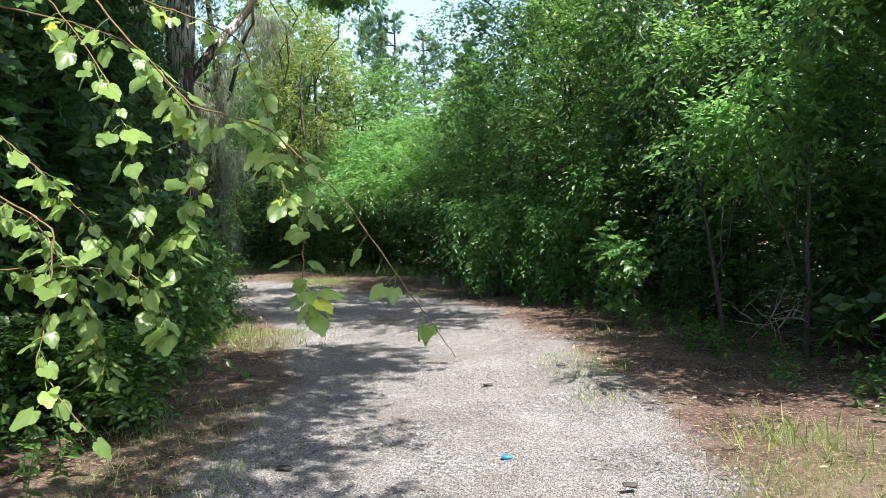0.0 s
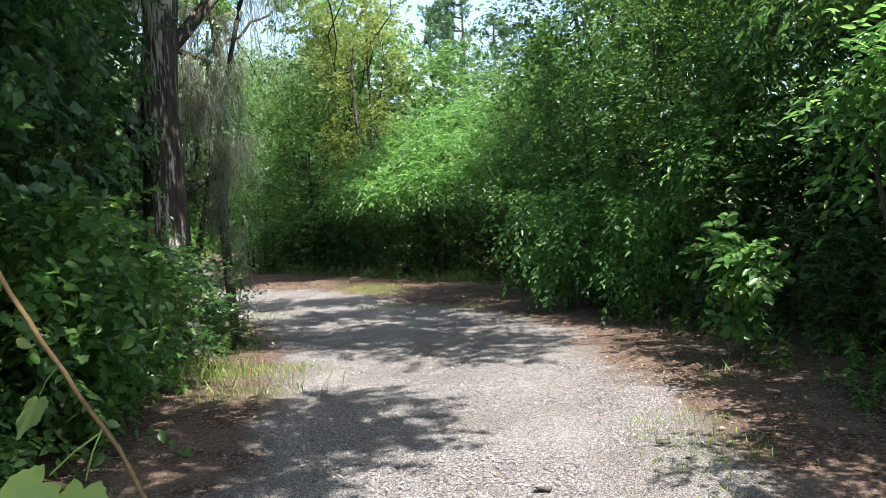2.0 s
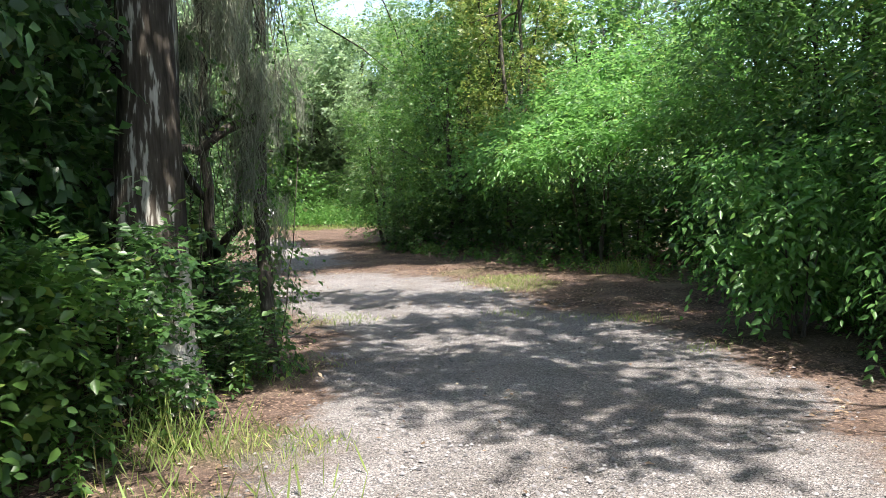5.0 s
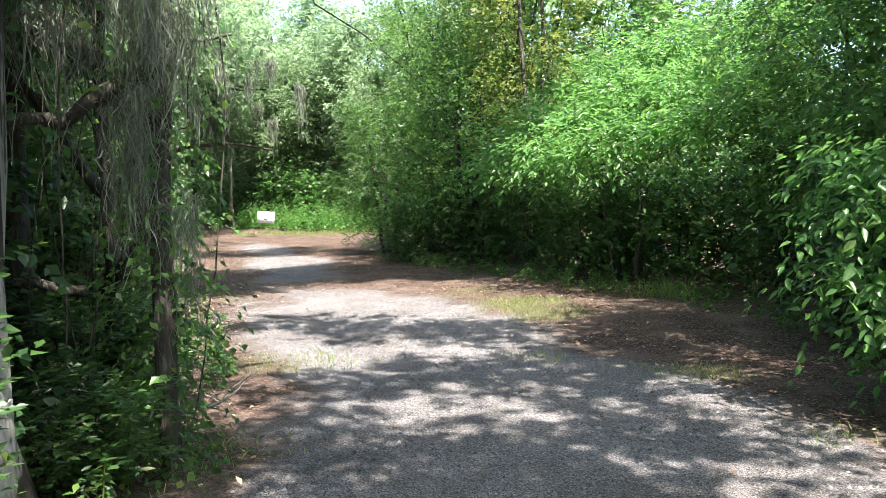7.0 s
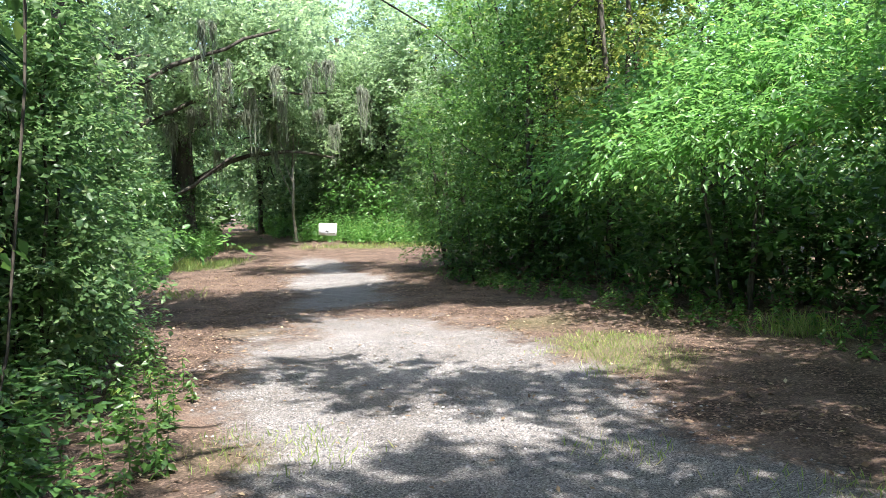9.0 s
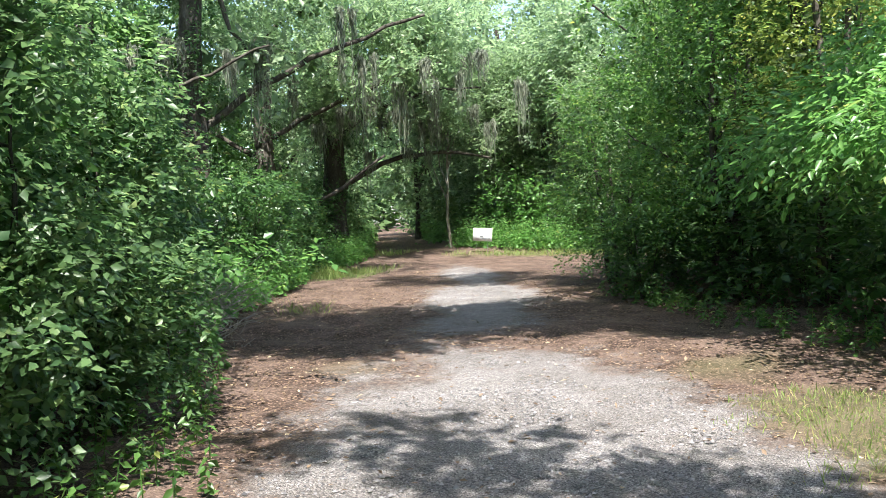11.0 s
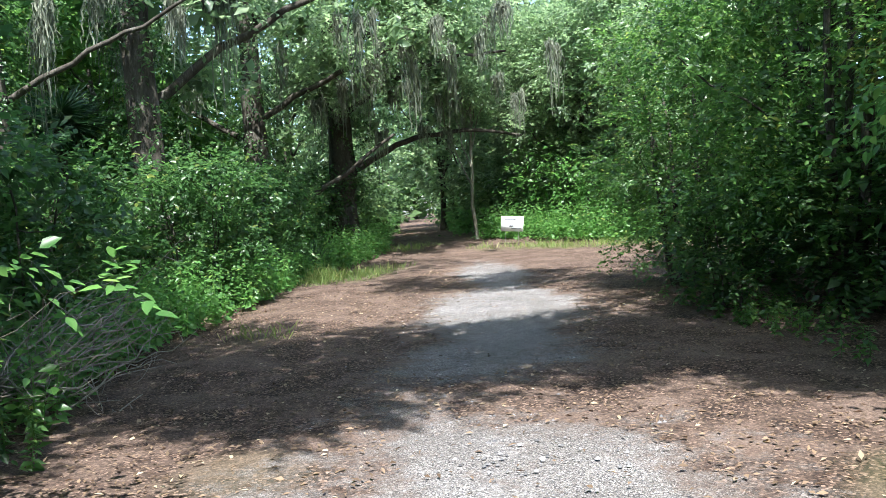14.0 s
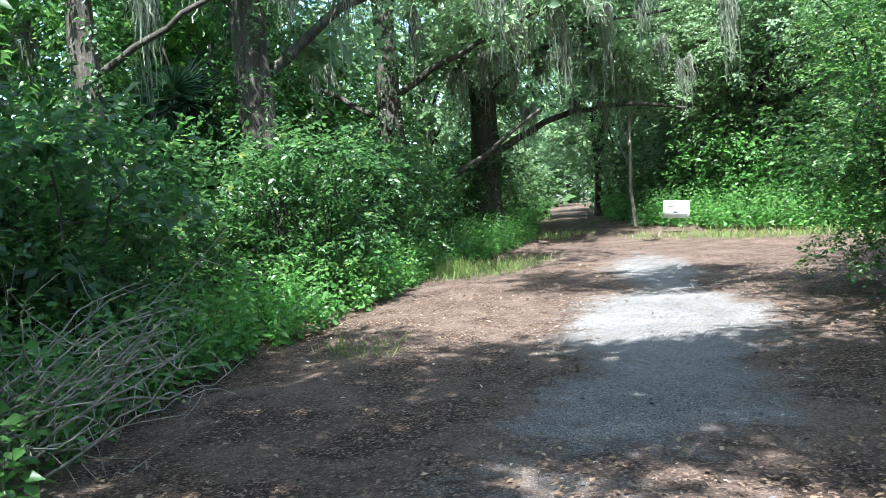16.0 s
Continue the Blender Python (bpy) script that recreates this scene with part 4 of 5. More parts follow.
palm("fan palm with stiff dark green fronds among shrubs", -20.4, 27.2, 3.65, 22, 0.72, 51)
palm("cabbage palm with drooping fan fronds behind the oak", -5.65, 14.75, 3.05, 16, 0.8, 52)
palm("small fan palm deep in the thicket", -12.6, 20.6, 2.4, 12, 0.6, 53)


# ---- hanging moss ----
def moss_mesh(name, strands, length, spread, seed, width=0.0042, curl=0.038):
    r = np.random.default_rng(seed)
    n = strands
    a0 = r.normal(0, spread, (n, 3)) * np.array([1, 0.7, 0.5])
    ln = length * r.uniform(0.12, 1.0, n) ** 1.5 * (1 - 0.5 * np.clip(np.abs(a0[:, 0]) / (spread * 2 + 1e-6), 0, 1))
    seg = 11
    k = np.linspace(0, 1, seg)
    wav = np.cumsum(r.normal(0, curl, (n, seg, 3)) * np.array([1, 1, 0.8]), 1)
    pts = a0[:, None, :] * (1 - 0.45 * k)[None, :, None] + wav
    pts[:, :, 2] -= k[None] * ln[:, None]
    ang = r.uniform(0, 6.28, n)
    w = np.stack([np.cos(ang), np.sin(ang), 0 * ang], -1)[:, None, :] * (width * (1 - 0.6 * k))[None, :, None] * r.uniform(0.6, 1.5, (n, 1, 1))
    v = np.stack([pts - w, pts + w], 2).reshape(-1, 3)
    b = (np.arange(n)[:, None] * seg * 2 + np.arange(seg - 1)[None] * 2).ravel()
    f = np.concatenate([np.stack([b, b + 1, b + 3], -1), np.stack([b, b + 3, b + 2], -1)])
    return mesh_from(name, v, f, MOSS)


MOSS_TUFTS = [moss_mesh("tuft", 62, 1.1, 0.07, 61), moss_mesh("tuft", 50, 1.7, 0.05, 62), moss_mesh("tuft", 70, 0.8, 0.11, 63)]
MOSS_THICK = [moss_mesh("tuft", 46, 1.2, 0.06, 64, 0.012, 0.018), moss_mesh("tuft", 40, 1.8, 0.05, 65, 0.012, 0.018), moss_mesh("tuft", 50, 0.9, 0.09, 66, 0.012, 0.022)]


def moss(x, y, z, size=1.0, kind=0):
    """A hanging clump of three tufts of different length."""
    t = thing("spanish_moss", "grey tangled spanish moss hanging from a branch", "moss", x, y, z, "spanish moss in the oaks")
    for i in range(3):
        tuft = new("tuft", (MOSS_TUFTS if y < 20 else MOSS_THICK)[kind])
        tuft.parent = t
        q = size * (1.0, 0.8, 0.62)[(i + int(x * 7)) % 3]
        a = x * 3.1 + i * 2.1
        tuft.matrix_basis = pose(0.1 * math.cos(a) * i * size, 0.1 * math.sin(a) * i * size, 0.05 * i, 0, 0, (x * 73 + y * 31 + i * 120) % 360) @ Matrix.Diagonal((q, q, q, 1))
    return t


for x, y, z, s, k in ((-3.3, 13.1, 3.3, 1.0, 1), (-3.75, 13.5, 3.2, 1.1, 0), (-2.7, 13.9, 4.7, 1.1, 0), (-3.9, 13.8, 3.6, 0.9, 1), (-3.5, 14.1, 4.2, 1.0, 1), (-4.2, 14.4, 3.0, 0.8, 2), (-3.6, 13.9, 2.2, 1.0, 2),
                      (-3.8, 14.0, 1.6, 0.9, 0), (-4.1, 14.2, 4.4, 1.4, 1), (-4.6, 14.6, 4.0, 1.3, 0), (-3.3, 14.6, 4.9, 1.3, 1), (-4.4, 13.7, 4.4, 1.0, 2), (-4.9, 14.1, 3.6, 1.2, 1), (-4.5, 14.9, 3.2, 1.0, 0),
                      (-17.1, 35.6, 6.2, 1.4, 0), (-21.3, 37.0, 6.1, 1.4, 1), (-19.5, 38.9, 4.8, 1.2, 0), (-15.1, 35.7, 6.2, 1.4, 2), (-19.3, 37.6, 5.5, 1.2, 1), (-22.5, 40.2, 6.3, 1.4, 0), (-19.7, 39.8, 5.2, 1.2, 1),
                      (-20.2, 36.4, 5.6, 1.5, 1), (-20.9, 36.0, 5.2, 1.5, 0), (-18.4, 36.3, 6.3, 1.5, 2), (-22.0, 36.4, 5.3, 1.5, 1), (-19.0, 34.0, 6.4, 1.3, 0), (-21.6, 38.4, 3.9, 1.1, 1), (-20.8, 39.6, 4.0, 1.1, 2),
                      (-20.2, 40.2, 3.9, 1.1, 0), (-17.8, 39.6, 5.2, 1.2, 2), (-16.6, 28.6, 5.6, 1.5, 1), (-15.2, 29.8, 6.3, 1.4, 0), (-17.2, 26.4, 5.4, 1.4, 2), (-18.9, 26.2, 5.2, 1.6, 1),
                      (-16.9, 25.2, 5.0, 1.4, 0), (-19.6, 24.5, 4.6, 1.4, 1), (-20.4, 24.2, 4.4, 1.4, 0), (-20.4, 28.6, 5.8, 1.5, 1), (-24.0, 33.4, 5.5, 1.6, 0), (-21.2, 35.2, 4.6, 1.3, 2), (-20.0, 37.0, 6.2, 1.6, 0), (-18.0, 37.6, 6.0, 1.5, 1), (-18.2, 36.0, 5.8, 1.5, 1), (-17.0, 37.4, 6.0, 1.4, 0), (-19.2, 35.4, 5.4, 1.4, 2), (-16.2, 40.4, 6.0, 1.4, 1), (-15.4, 42.6, 6.2, 1.6, 0), (-17.4, 33.2, 6.0, 1.5, 1), (-19.9, 33.0, 5.6, 1.6, 0), (-22.9, 32.0, 5.2, 1.5, 1), (-16.0, 27.2, 5.0, 1.3, 0), (-19.2, 28.2, 5.0, 1.6, 2), (-20.6, 41.6, 5.0, 1.2, 1), (-13.4, 41.4, 6.4, 1.5, 0)):
    moss(x, y, z, s, k)
r_c = np.random.default_rng(640)
for i in range(13):
    u = r_c.uniform(0, 1)
    moss(-3.45 - 1.6 * u + r_c.normal(0, 0.12), 13.5 + 0.8 * u + r_c.normal(0, 0.25), (5.4, 4.4, 3.4, 2.5)[i % 4] + r_c.uniform(-0.4, 0.4), r_c.uniform(0.8, 1.3), i % 3)
for z in (1.3, 1.9, 2.5, 3.1, 3.8):
    moss(-3.6 + r_c.normal(0, 0.06), 13.7 + r_c.normal(0, 0.08), z, 0.8, 1)
for i in range(9):
    u = r_c.uniform(0, 1)
    moss(-22.5 + 7.5 * u + r_c.normal(0, 0.5), 36.4 + 4.5 * u + r_c.normal(0, 1.0), r_c.uniform(4.6, 7.0), r_c.uniform(1.0, 1.9), i % 3)


# ---- bare vines hanging among the moss ----
r_h = np.random.default_rng(311)
for i in range(22):
    x, y = -4.25 + np.clip(r_h.normal(0, 0.4), -0.7, 0.55), 14.0 + r_h.normal(0, 0.4)
    top, foot = r_h.uniform(4.2, 5.6), r_h.uniform(0.0, 2.4)
    k = np.linspace(0, 1, 18)[:, None]
    bow = r_h.normal(0, 0.2, (1, 3)) * np.array([1, 1, 0.1])
    line = np.array([[0, 0, top]]) * (1 - k) + np.array([[r_h.normal(-0.1, 0.2), r_h.normal(0, 0.25), foot]]) * k + bow * np.sin(np.pi * k) + np.cumsum(r_h.normal(0, 0.016, (18, 3)), 0)
    ob = new("hanging_vine", mesh_from("hanging_vine", *tube(line, np.full(18, r_h.uniform(0.003, 0.006)), 5), BARK, True))
    ob.location = (x, y, floor_at(x, y))
    tagged(ob, "bare dark woody vine hanging from the branches", "vine", "bare vines by the oak")


# ---- understorey and far woods ----
def along(line, r, n, back0, back1, y0, y1, sign):
    """Random points behind an edge line, back0 to back1 metres into the wood."""
    line = line[(line[:, 1] >= y0 - 6) & (line[:, 1] <= y1 + 6)]
    seg = np.hypot(*(np.diff(line[:, :2], axis=0).T))
    s = np.concatenate([[0], np.cumsum(seg)])
    u = r.uniform(0, s[-1], n * 3)
    px, py = np.interp(u, s, line[:, 0]), np.interp(u, s, line[:, 1])
    i = np.clip(np.searchsorted(s, u) - 1, 0, len(seg) - 1)
    dx, dy = np.diff(line[:, 0])[i] / seg[i], np.diff(line[:, 1])[i] / seg[i]
    b = r.uniform(back0, back1, n * 3)
    x, y = px - sign * dy * b, py + sign * dx * b
    ok = (y > y0) & (y < y1)
    return x[ok][:n], y[ok][:n]


def thicket(name, label, x, y, top, leaf, leaf_len, seed, per=5, bottom=0.05):
    """Tangled growth: leafy sprays at all heights, uneven along its top."""
    r = np.random.default_rng(seed)
    n = len(x)
    ridge = top * (0.72 + 0.4 * value_noise(x * 0.45 + 7, y * 0.45, seed))
    z = bottom + ridge * r.uniform(0, 1, n) ** 0.9
    p = np.stack([x, y, ground_z(y) + z], -1)
    v, f = sprays(r, p, unit(r.normal(0, 1, (n, 3)) + np.array([0, 0, 0.5])), per, leaf_len, 0.55, leaf_len * 3.2, 0.35)
    return tagged(new(name, mesh_from(name, v, f, LEAF[leaf])), label, "woods", kind="stuff")


# The dark leaf colour carries the shade inside the undergrowth.
r_u = np.random.default_rng(80)
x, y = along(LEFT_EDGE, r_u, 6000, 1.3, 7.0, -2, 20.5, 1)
thicket("understorey", "tangled undergrowth between the trees, leaves darkened for shade", x, y, 3.4, "dark", 0.17, 81)
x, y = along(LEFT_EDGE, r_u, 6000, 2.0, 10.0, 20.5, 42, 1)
thicket("understorey", "tangled undergrowth between the oaks, leaves darkened for shade", x, y, 2.9, "dark", 0.18, 82)
# Tall tangle added to darken the bright gaps behind the oaks.
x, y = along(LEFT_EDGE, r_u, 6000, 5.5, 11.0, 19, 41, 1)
thicket("understorey", "tall dark tangle added to shade the gaps among the oak trunks", x, y, 6.5, "dark", 0.2, 87, 5, 1.5)
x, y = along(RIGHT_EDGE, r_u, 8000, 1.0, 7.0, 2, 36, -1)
thicket("understorey", "undergrowth behind the track's shrubs, leaves darkened for shade", x, y, 3.2, "dark", 0.17, 83)
# Bright leaves here put the sunlight of the clearing into the colour.
x, y = r_u.uniform(-20, -8, 3600), r_u.uniform(1.2, 5, 3600)
thicket("understorey", "thicket behind the white sign, leaves lightened as if sunlit", x, 41.6 - (x + 20.6) * 0.33 + y, 3.4, "bright", 0.17, 84)
x, y = along(LEFT_EDGE, r_u, 4000, 0.8, 9.0, 42, 90, 1)
thicket("understorey", "undergrowth beside the woodland path", x, y, 3.0, "far", 0.3, 85)
x, y = along(LEFT_EDGE, r_u, 4000, -9.0, -2.6, 44, 90, 1)
thicket("understorey", "undergrowth along the far side of the path", x, y, 3.0, "far", 0.3, 86)
a = r_u.uniform(0, 2 * np.pi, 14000)
d = r_u.uniform(62, 78, 14000)
gap = 1 - 0.45 * np.exp(-((a - 1.62) / 0.12) ** 2)
x, y = -8 + d * np.cos(a), 24 + d * np.sin(a)
z = ground_z(y) + r_u.uniform(0, 1, 14000) * gap * (9 + 3 * value_noise(a * 14, a * 3, 5))
v, f = sprays(r_u, np.stack([x, y, z], -1), unit(np.stack([-np.cos(a), -np.sin(a), 0.6 + 0 * a], -1)), 4, 0.85, 0.6, 1.4, 0.3)
tagged(new("far_woods", mesh_from("far_woods", v, f, LEAF["far"])), "far grey-green wall of woodland", "woods", kind="stuff")


# ---- weeds, grass, litter, stones ----
def weeds(name, label, x, y, height, leaf, seed, leaf_len=0.09, per=16, ratio=0.42):
    """Knee-high leafy weeds: upright stems with leaves all round."""
    r = np.random.default_rng(seed)
    n = len(x)
    h = height * r.uniform(0.5, 1.25, n)
    k = np.linspace(0.12, 1, per)[None, :]
    lean = r.normal(0, 0.12, (n, 2))
    g = ground_z(y)
    pos = np.stack([x[:, None] + lean[:, :1] * k * h[:, None], y[:, None] + lean[:, 1:] * k * h[:, None], g[:, None] + k * h[:, None]], -1)
    a = r.uniform(0, 6.28, (n, 1)) + np.arange(per)[None] * 2.4
    way = np.stack([np.cos(a), np.sin(a), r.uniform(-0.8, 0.25, a.shape)], -1)
    ln = (leaf_len * r.uniform(0.6, 1.3, (n, per)) * (1.15 - 0.5 * k)).ravel()
    m = n * per
    v1, f1 = leaves_arrays(pos.reshape(m, 3), way.reshape(m, 3), np.array([0, 0, 0.9]) + 0.35 * way.reshape(m, 3) + r.normal(0, 0.5, (m, 3)), ln, ln * ratio * 1.15)
    foot = np.stack([x, y, g - 0.02], -1)
    top = pos[:, -1]
    v2, f2 = leaves_arrays(foot, top - foot, r.normal(0, 1, (n, 3)), np.linalg.norm(top - foot, axis=1), np.full(n, 0.012))
    v, f = joined([(v1, f1), (v2, f2)])
    return tagged(new(name, mesh_from(name, v, f, LEAF[leaf])), label, "weeds", kind="stuff")


r_w = np.random.default_rng(90)
x, y = along(LEFT_EDGE, r_w, 1500, 0.0, 1.5, 21.5, 40, 1)
weeds("weed_bank", "bank of bright green leafy weeds beside the track", x, y, 0.85, "bright", 91, 0.14, 12, 0.46)
x, y = along(LEFT_EDGE, r_w, 420, -0.15, 0.9, 2, 21.5, 1)
weeds("weeds", "low broad-leaved weeds along the thicket's foot", x, y, 0.38, "mid", 92)
x, y = along(RIGHT_EDGE, r_w, 420, 0.0, 1.2, 3, 30, -1)
weeds("weeds", "sparse low weeds in the shade under the trees", x, y, 0.28, "mid", 93)
x, y = r_w.uniform(-20.6, -9.5, 900), r_w.uniform(0, 2.2, 900)
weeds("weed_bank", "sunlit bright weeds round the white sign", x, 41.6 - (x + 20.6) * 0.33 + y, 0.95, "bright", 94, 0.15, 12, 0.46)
x, y = along(LEFT_EDGE, r_w, 300, 0.0, 2.0, 40, 60, 1)
weeds("weed_bank", "weeds along the shaded woodland path", x, y, 0.8, "bright", 95, 0.12)
x, y = r_w.uniform(-31, -22.5, 350), r_w.uniform(0, 2, 350)
weeds("weed_bank", "weeds along the far side of the path", x, 43.2 - (x + 22.5) * 1.2 + y, 0.9, "bright", 96, 0.12)


def blades(name, label, x, y, height, seed, leaf="grass", width=0.006):
    r = np.random.default_rng(seed)
    n = len(x)
    pos = np.stack([x, y, ground_z(y) - 0.01], -1)
    way = np.stack([r.normal(0, 0.5, n), r.normal(0, 0.5, n), np.ones(n)], -1)
    h = height * r.uniform(0.4, 1.4, n)
    v, f = leaves_arrays(pos, way, r.normal(0, 1, (n, 3)), h, width * r.uniform(0.7, 1.5, n), LANCE)
    return tagged(new(name, mesh_from(name, v, f, LEAF[leaf])), label, "grass", kind="stuff")


def grass_points(r, n, x0, x1, y0, y1, power=1.0):
    x, y = r.uniform(x0, x1, n), r.uniform(y0, y1, n)
    _, g = covers(x, y)
    keep = r.uniform(0, 1, n) < g ** power
    return x[keep], y[keep]


x, y = grass_points(r_w, 160000, -7, 4.5, 2.2, 22.5)
blades("grass", "short sparse yellow-green grass on the verge", x, y, 0.075, 101)
x, y = grass_points(r_w, 60000, -23, -9, 24, 41)
blades("grass", "grass tufts at the edge of the weeds", x, y, 0.2, 102, width=0.012)
for gx, gy, n, h, s in ((-3.1, 11.6, 170, 0.27, 103), (-3.0, 11.1, 70, 0.2, 104), (-1.2, 22.7, 220, 0.3, 105), (1.9, 10.4, 30, 0.16, 106), (2.2, 5.4, 120, 0.2, 107), (-2.1, 10.7, 60, 0.2, 108), (-17.6, 31.6, 420, 0.36, 109)):
    a = np.random.default_rng(s)
    blades("grass_tuft", "tuft of long arching green grass", gx + a.normal(0, 0.22, n), gy + a.normal(0, 0.22, n), h, s + 20, width=0.009)


def fallen(name, label, n, x0, x1, y0, y1, size, seed, on_gravel=0.12):
    r = np.random.default_rng(seed)
    x, y = r.uniform(x0, x1, n), r.uniform(y0, y1, n)
    g, gr = covers(x, y)
    keep = r.uniform(0, 1, n) < np.where(g > 0.5, on_gravel, 0.75) * (1 - 0.7 * gr)
    x, y = x[keep], y[keep]
    m = len(x)
    pos = np.stack([x, y, ground_z(y) + r.uniform(0.004, 0.02, m)], -1)
    way = np.stack([r.normal(0, 1, m), r.normal(0, 1, m), r.normal(0, 0.15, m)], -1)
    ln = size * r.uniform(0.5, 1.3, m)
    v, f = leaves_arrays(pos, way, np.array([0, 0, 1.0]) + r.normal(0, 0.25, (m, 3)), ln, ln * r.uniform(0.25, 0.6, m))
    return tagged(new(name, mesh_from(name, v, f, LEAF["fallen"])), label, "fallen leaves", kind="stuff")


fallen("fallen_leaves", "dry brown leaves scattered on the track's verges", 14000, -5, 4.5, 2.2, 18, 0.05, 121, 0.05)
fallen("fallen_leaves", "dry brown leaves and pine straw on bare earth", 42000, -16, 1, 18, 34, 0.052, 122, 0.14)


def stones(n, x0, x1, y0, y1, size, seed):
    r = np.random.default_rng(seed)
    x, y = r.uniform(x0, x1, n), r.uniform(y0, y1, n)
    g, _ = covers(x, y)
    keep = r.uniform(0, 1, n) < g ** 1.5
    x, y = x[keep], y[keep]
    m = len(x)
    s = size * r.uniform(0.45, 1.5, (m, 1, 1)) ** 1.3
    octa = np.array([(1, 0, 0), (0, 1, 0), (-1, 0, 0), (0, -1, 0), (0, 0, 0.75), (0, 0, -0.4)])
    v = octa[None] * r.uniform(0.55, 1.25, (m, 6, 3)) * s
    a = r.uniform(0, 6.28, (m, 1))
    vx = v[..., 0] * np.cos(a) - v[..., 1] * np.sin(a) + x[:, None]
    vy = v[..., 0] * np.sin(a) + v[..., 1] * np.cos(a) + y[:, None]
    d, w, _ = polyline_distance(x, y, TRACK)
    vz = v[..., 2] + ground_z(y)[:, None] - 0.03 * np.exp(-((d - 0.8) / 0.25) ** 2)[:, None]
    f = np.array([(0, 1, 4), (1, 2, 4), (2, 3, 4), (3, 0, 4)])[None] + (np.arange(m) * 6)[:, None, None]
    return np.stack([vx, vy, vz], -1).reshape(-1, 3), f.reshape(-1, 3)


STONE = leaf_material("gravel_stone", (0.05, 0.048, 0.052), (0.215, 0.205, 0.21), (0.36, 0.345, 0.345), 0.1, 0.0, 0.85)
v, f = joined([stones(50000, -2.2, 2.2, 2.4, 11, 0.0085, 131), stones(34000, -7, 2, 11, 22, 0.012, 132), stones(12000, -15, -6, 22, 33, 0.013, 133)])
tagged(new("gravel", mesh_from("gravel", v, f, STONE)), "loose pale grey crushed gravel on the track", "gravel", kind="stuff")


# ---- white yard sign ----
def plain(name, colour, rough=0.5, metal=0.0):
    m, nd, ln, out = nodes_of(name)
    p = put(nd, "ShaderNodeBsdfPrincipled", Roughness=rough, Metallic=metal)
    n = put(nd, "ShaderNodeTexNoise", Scale=9.0, Detail=4.0)
    r = ramp(nd, [(0.3, tuple(c * 0.85 for c in colour)), (0.7, colour)])
    ln.new(n.outputs[0], r.inputs[0])
    ln.new(r.outputs[0], p.inputs["Base Color"])
    ln.new(p.outputs[0], out.inputs[0])
    return m


def box_arrays(cx, cy, cz, sx, sy, sz):
    v = np.array([(x, y, z) for z in (-0.5, 0.5) for y in (-0.5, 0.5) for x in (-0.5, 0.5)]) * (sx, sy, sz) + (cx, cy, cz)
    f = np.array([(0, 2, 3), (0, 3, 1), (4, 5, 7), (4, 7, 6), (0, 1, 5), (0, 5, 4), (2, 6, 7), (2, 7, 3), (0, 4, 6), (0, 6, 2), (1, 3, 7), (1, 7, 5)])
    return v, f


SIGN_X, SIGN_Y = -17.75, 39.7
sign = thing("yard_sign", "tilted white plastic yard sign with grey printing in weeds", "sign", SIGN_X, SIGN_Y, floor_at(SIGN_X, SIGN_Y))
sign.rotation_euler = (radians(-6), radians(4), radians(26))
WHITE, INK, WIRE = plain("corrugated_white", (0.82, 0.83, 0.84), 0.45), plain("grey_ink", (0.16, 0.17, 0.18), 0.5), plain("galvanised_wire", (0.4, 0.4, 0.4), 0.4, 0.8)
part("panel", *box_arrays(0, 0, 0.62, 0.68, 0.012, 0.46), WHITE, sign)
part("printing", *joined([box_arrays(-0.06, -0.008, 0.76, 0.36, 0.004, 0.03), box_arrays(-0.02, -0.008, 0.56, 0.12, 0.004, 0.07), box_arrays(0.13, -0.008, 0.49, 0.3, 0.004, 0.035), box_arrays(-0.12, -0.008, 0.7, 0.2, 0.004, 0.025)]), INK, sign, "grey printed bars")
for sx in (-0.2, 0.2):
    part("wire_leg", *tube([(sx, 0.012, -0.15), (sx, 0.012, 0.3), (sx, 0.012, 0.8)], [0.005] * 3, 6), WIRE, sign, "thin wire leg")


# ---- hanging grape vine ----
def grape_leaf():
    """Heart-shaped toothed blade of unit length on a thin stalk that starts at the origin."""
    a = np.linspace(0, 2 * np.pi, 37)[:-1]
    rad = 0.5 * (1 - 0.42 * np.exp(-((a - np.pi) / 0.28) ** 2) + 0.5 * np.exp(-(np.minimum(a, 2 * np.pi - a) / 0.33) ** 2)) * np.where(np.arange(36) % 2, 1.0, 0.93)
    x, y = np.sin(a) * rad * 0.98, 1.25 + np.cos(a) * rad
    z = -0.9 * np.abs(x) ** 2 * 0.3 - 0.1 * (y - 1.0) ** 2 + 0.03 * np.sin(a * 5)
    edge = np.stack([x, y, z], -1)
    v = np.concatenate([[[0, 1.0, 0.03]], edge])
    f = np.array([(0, 1 + (i + 1) % 36, 1 + i) for i in range(36)])
    stalk = tube([(0, 0, 0), (0, 0.45, 0.06), (0, 0.86, 0.02)], [0.022, 0.018, 0.015], 4)
    return mesh_from("leaf", *joined([(v, f), stalk]), LEAF["vine"])


GRAPE_LEAF = grape_leaf()


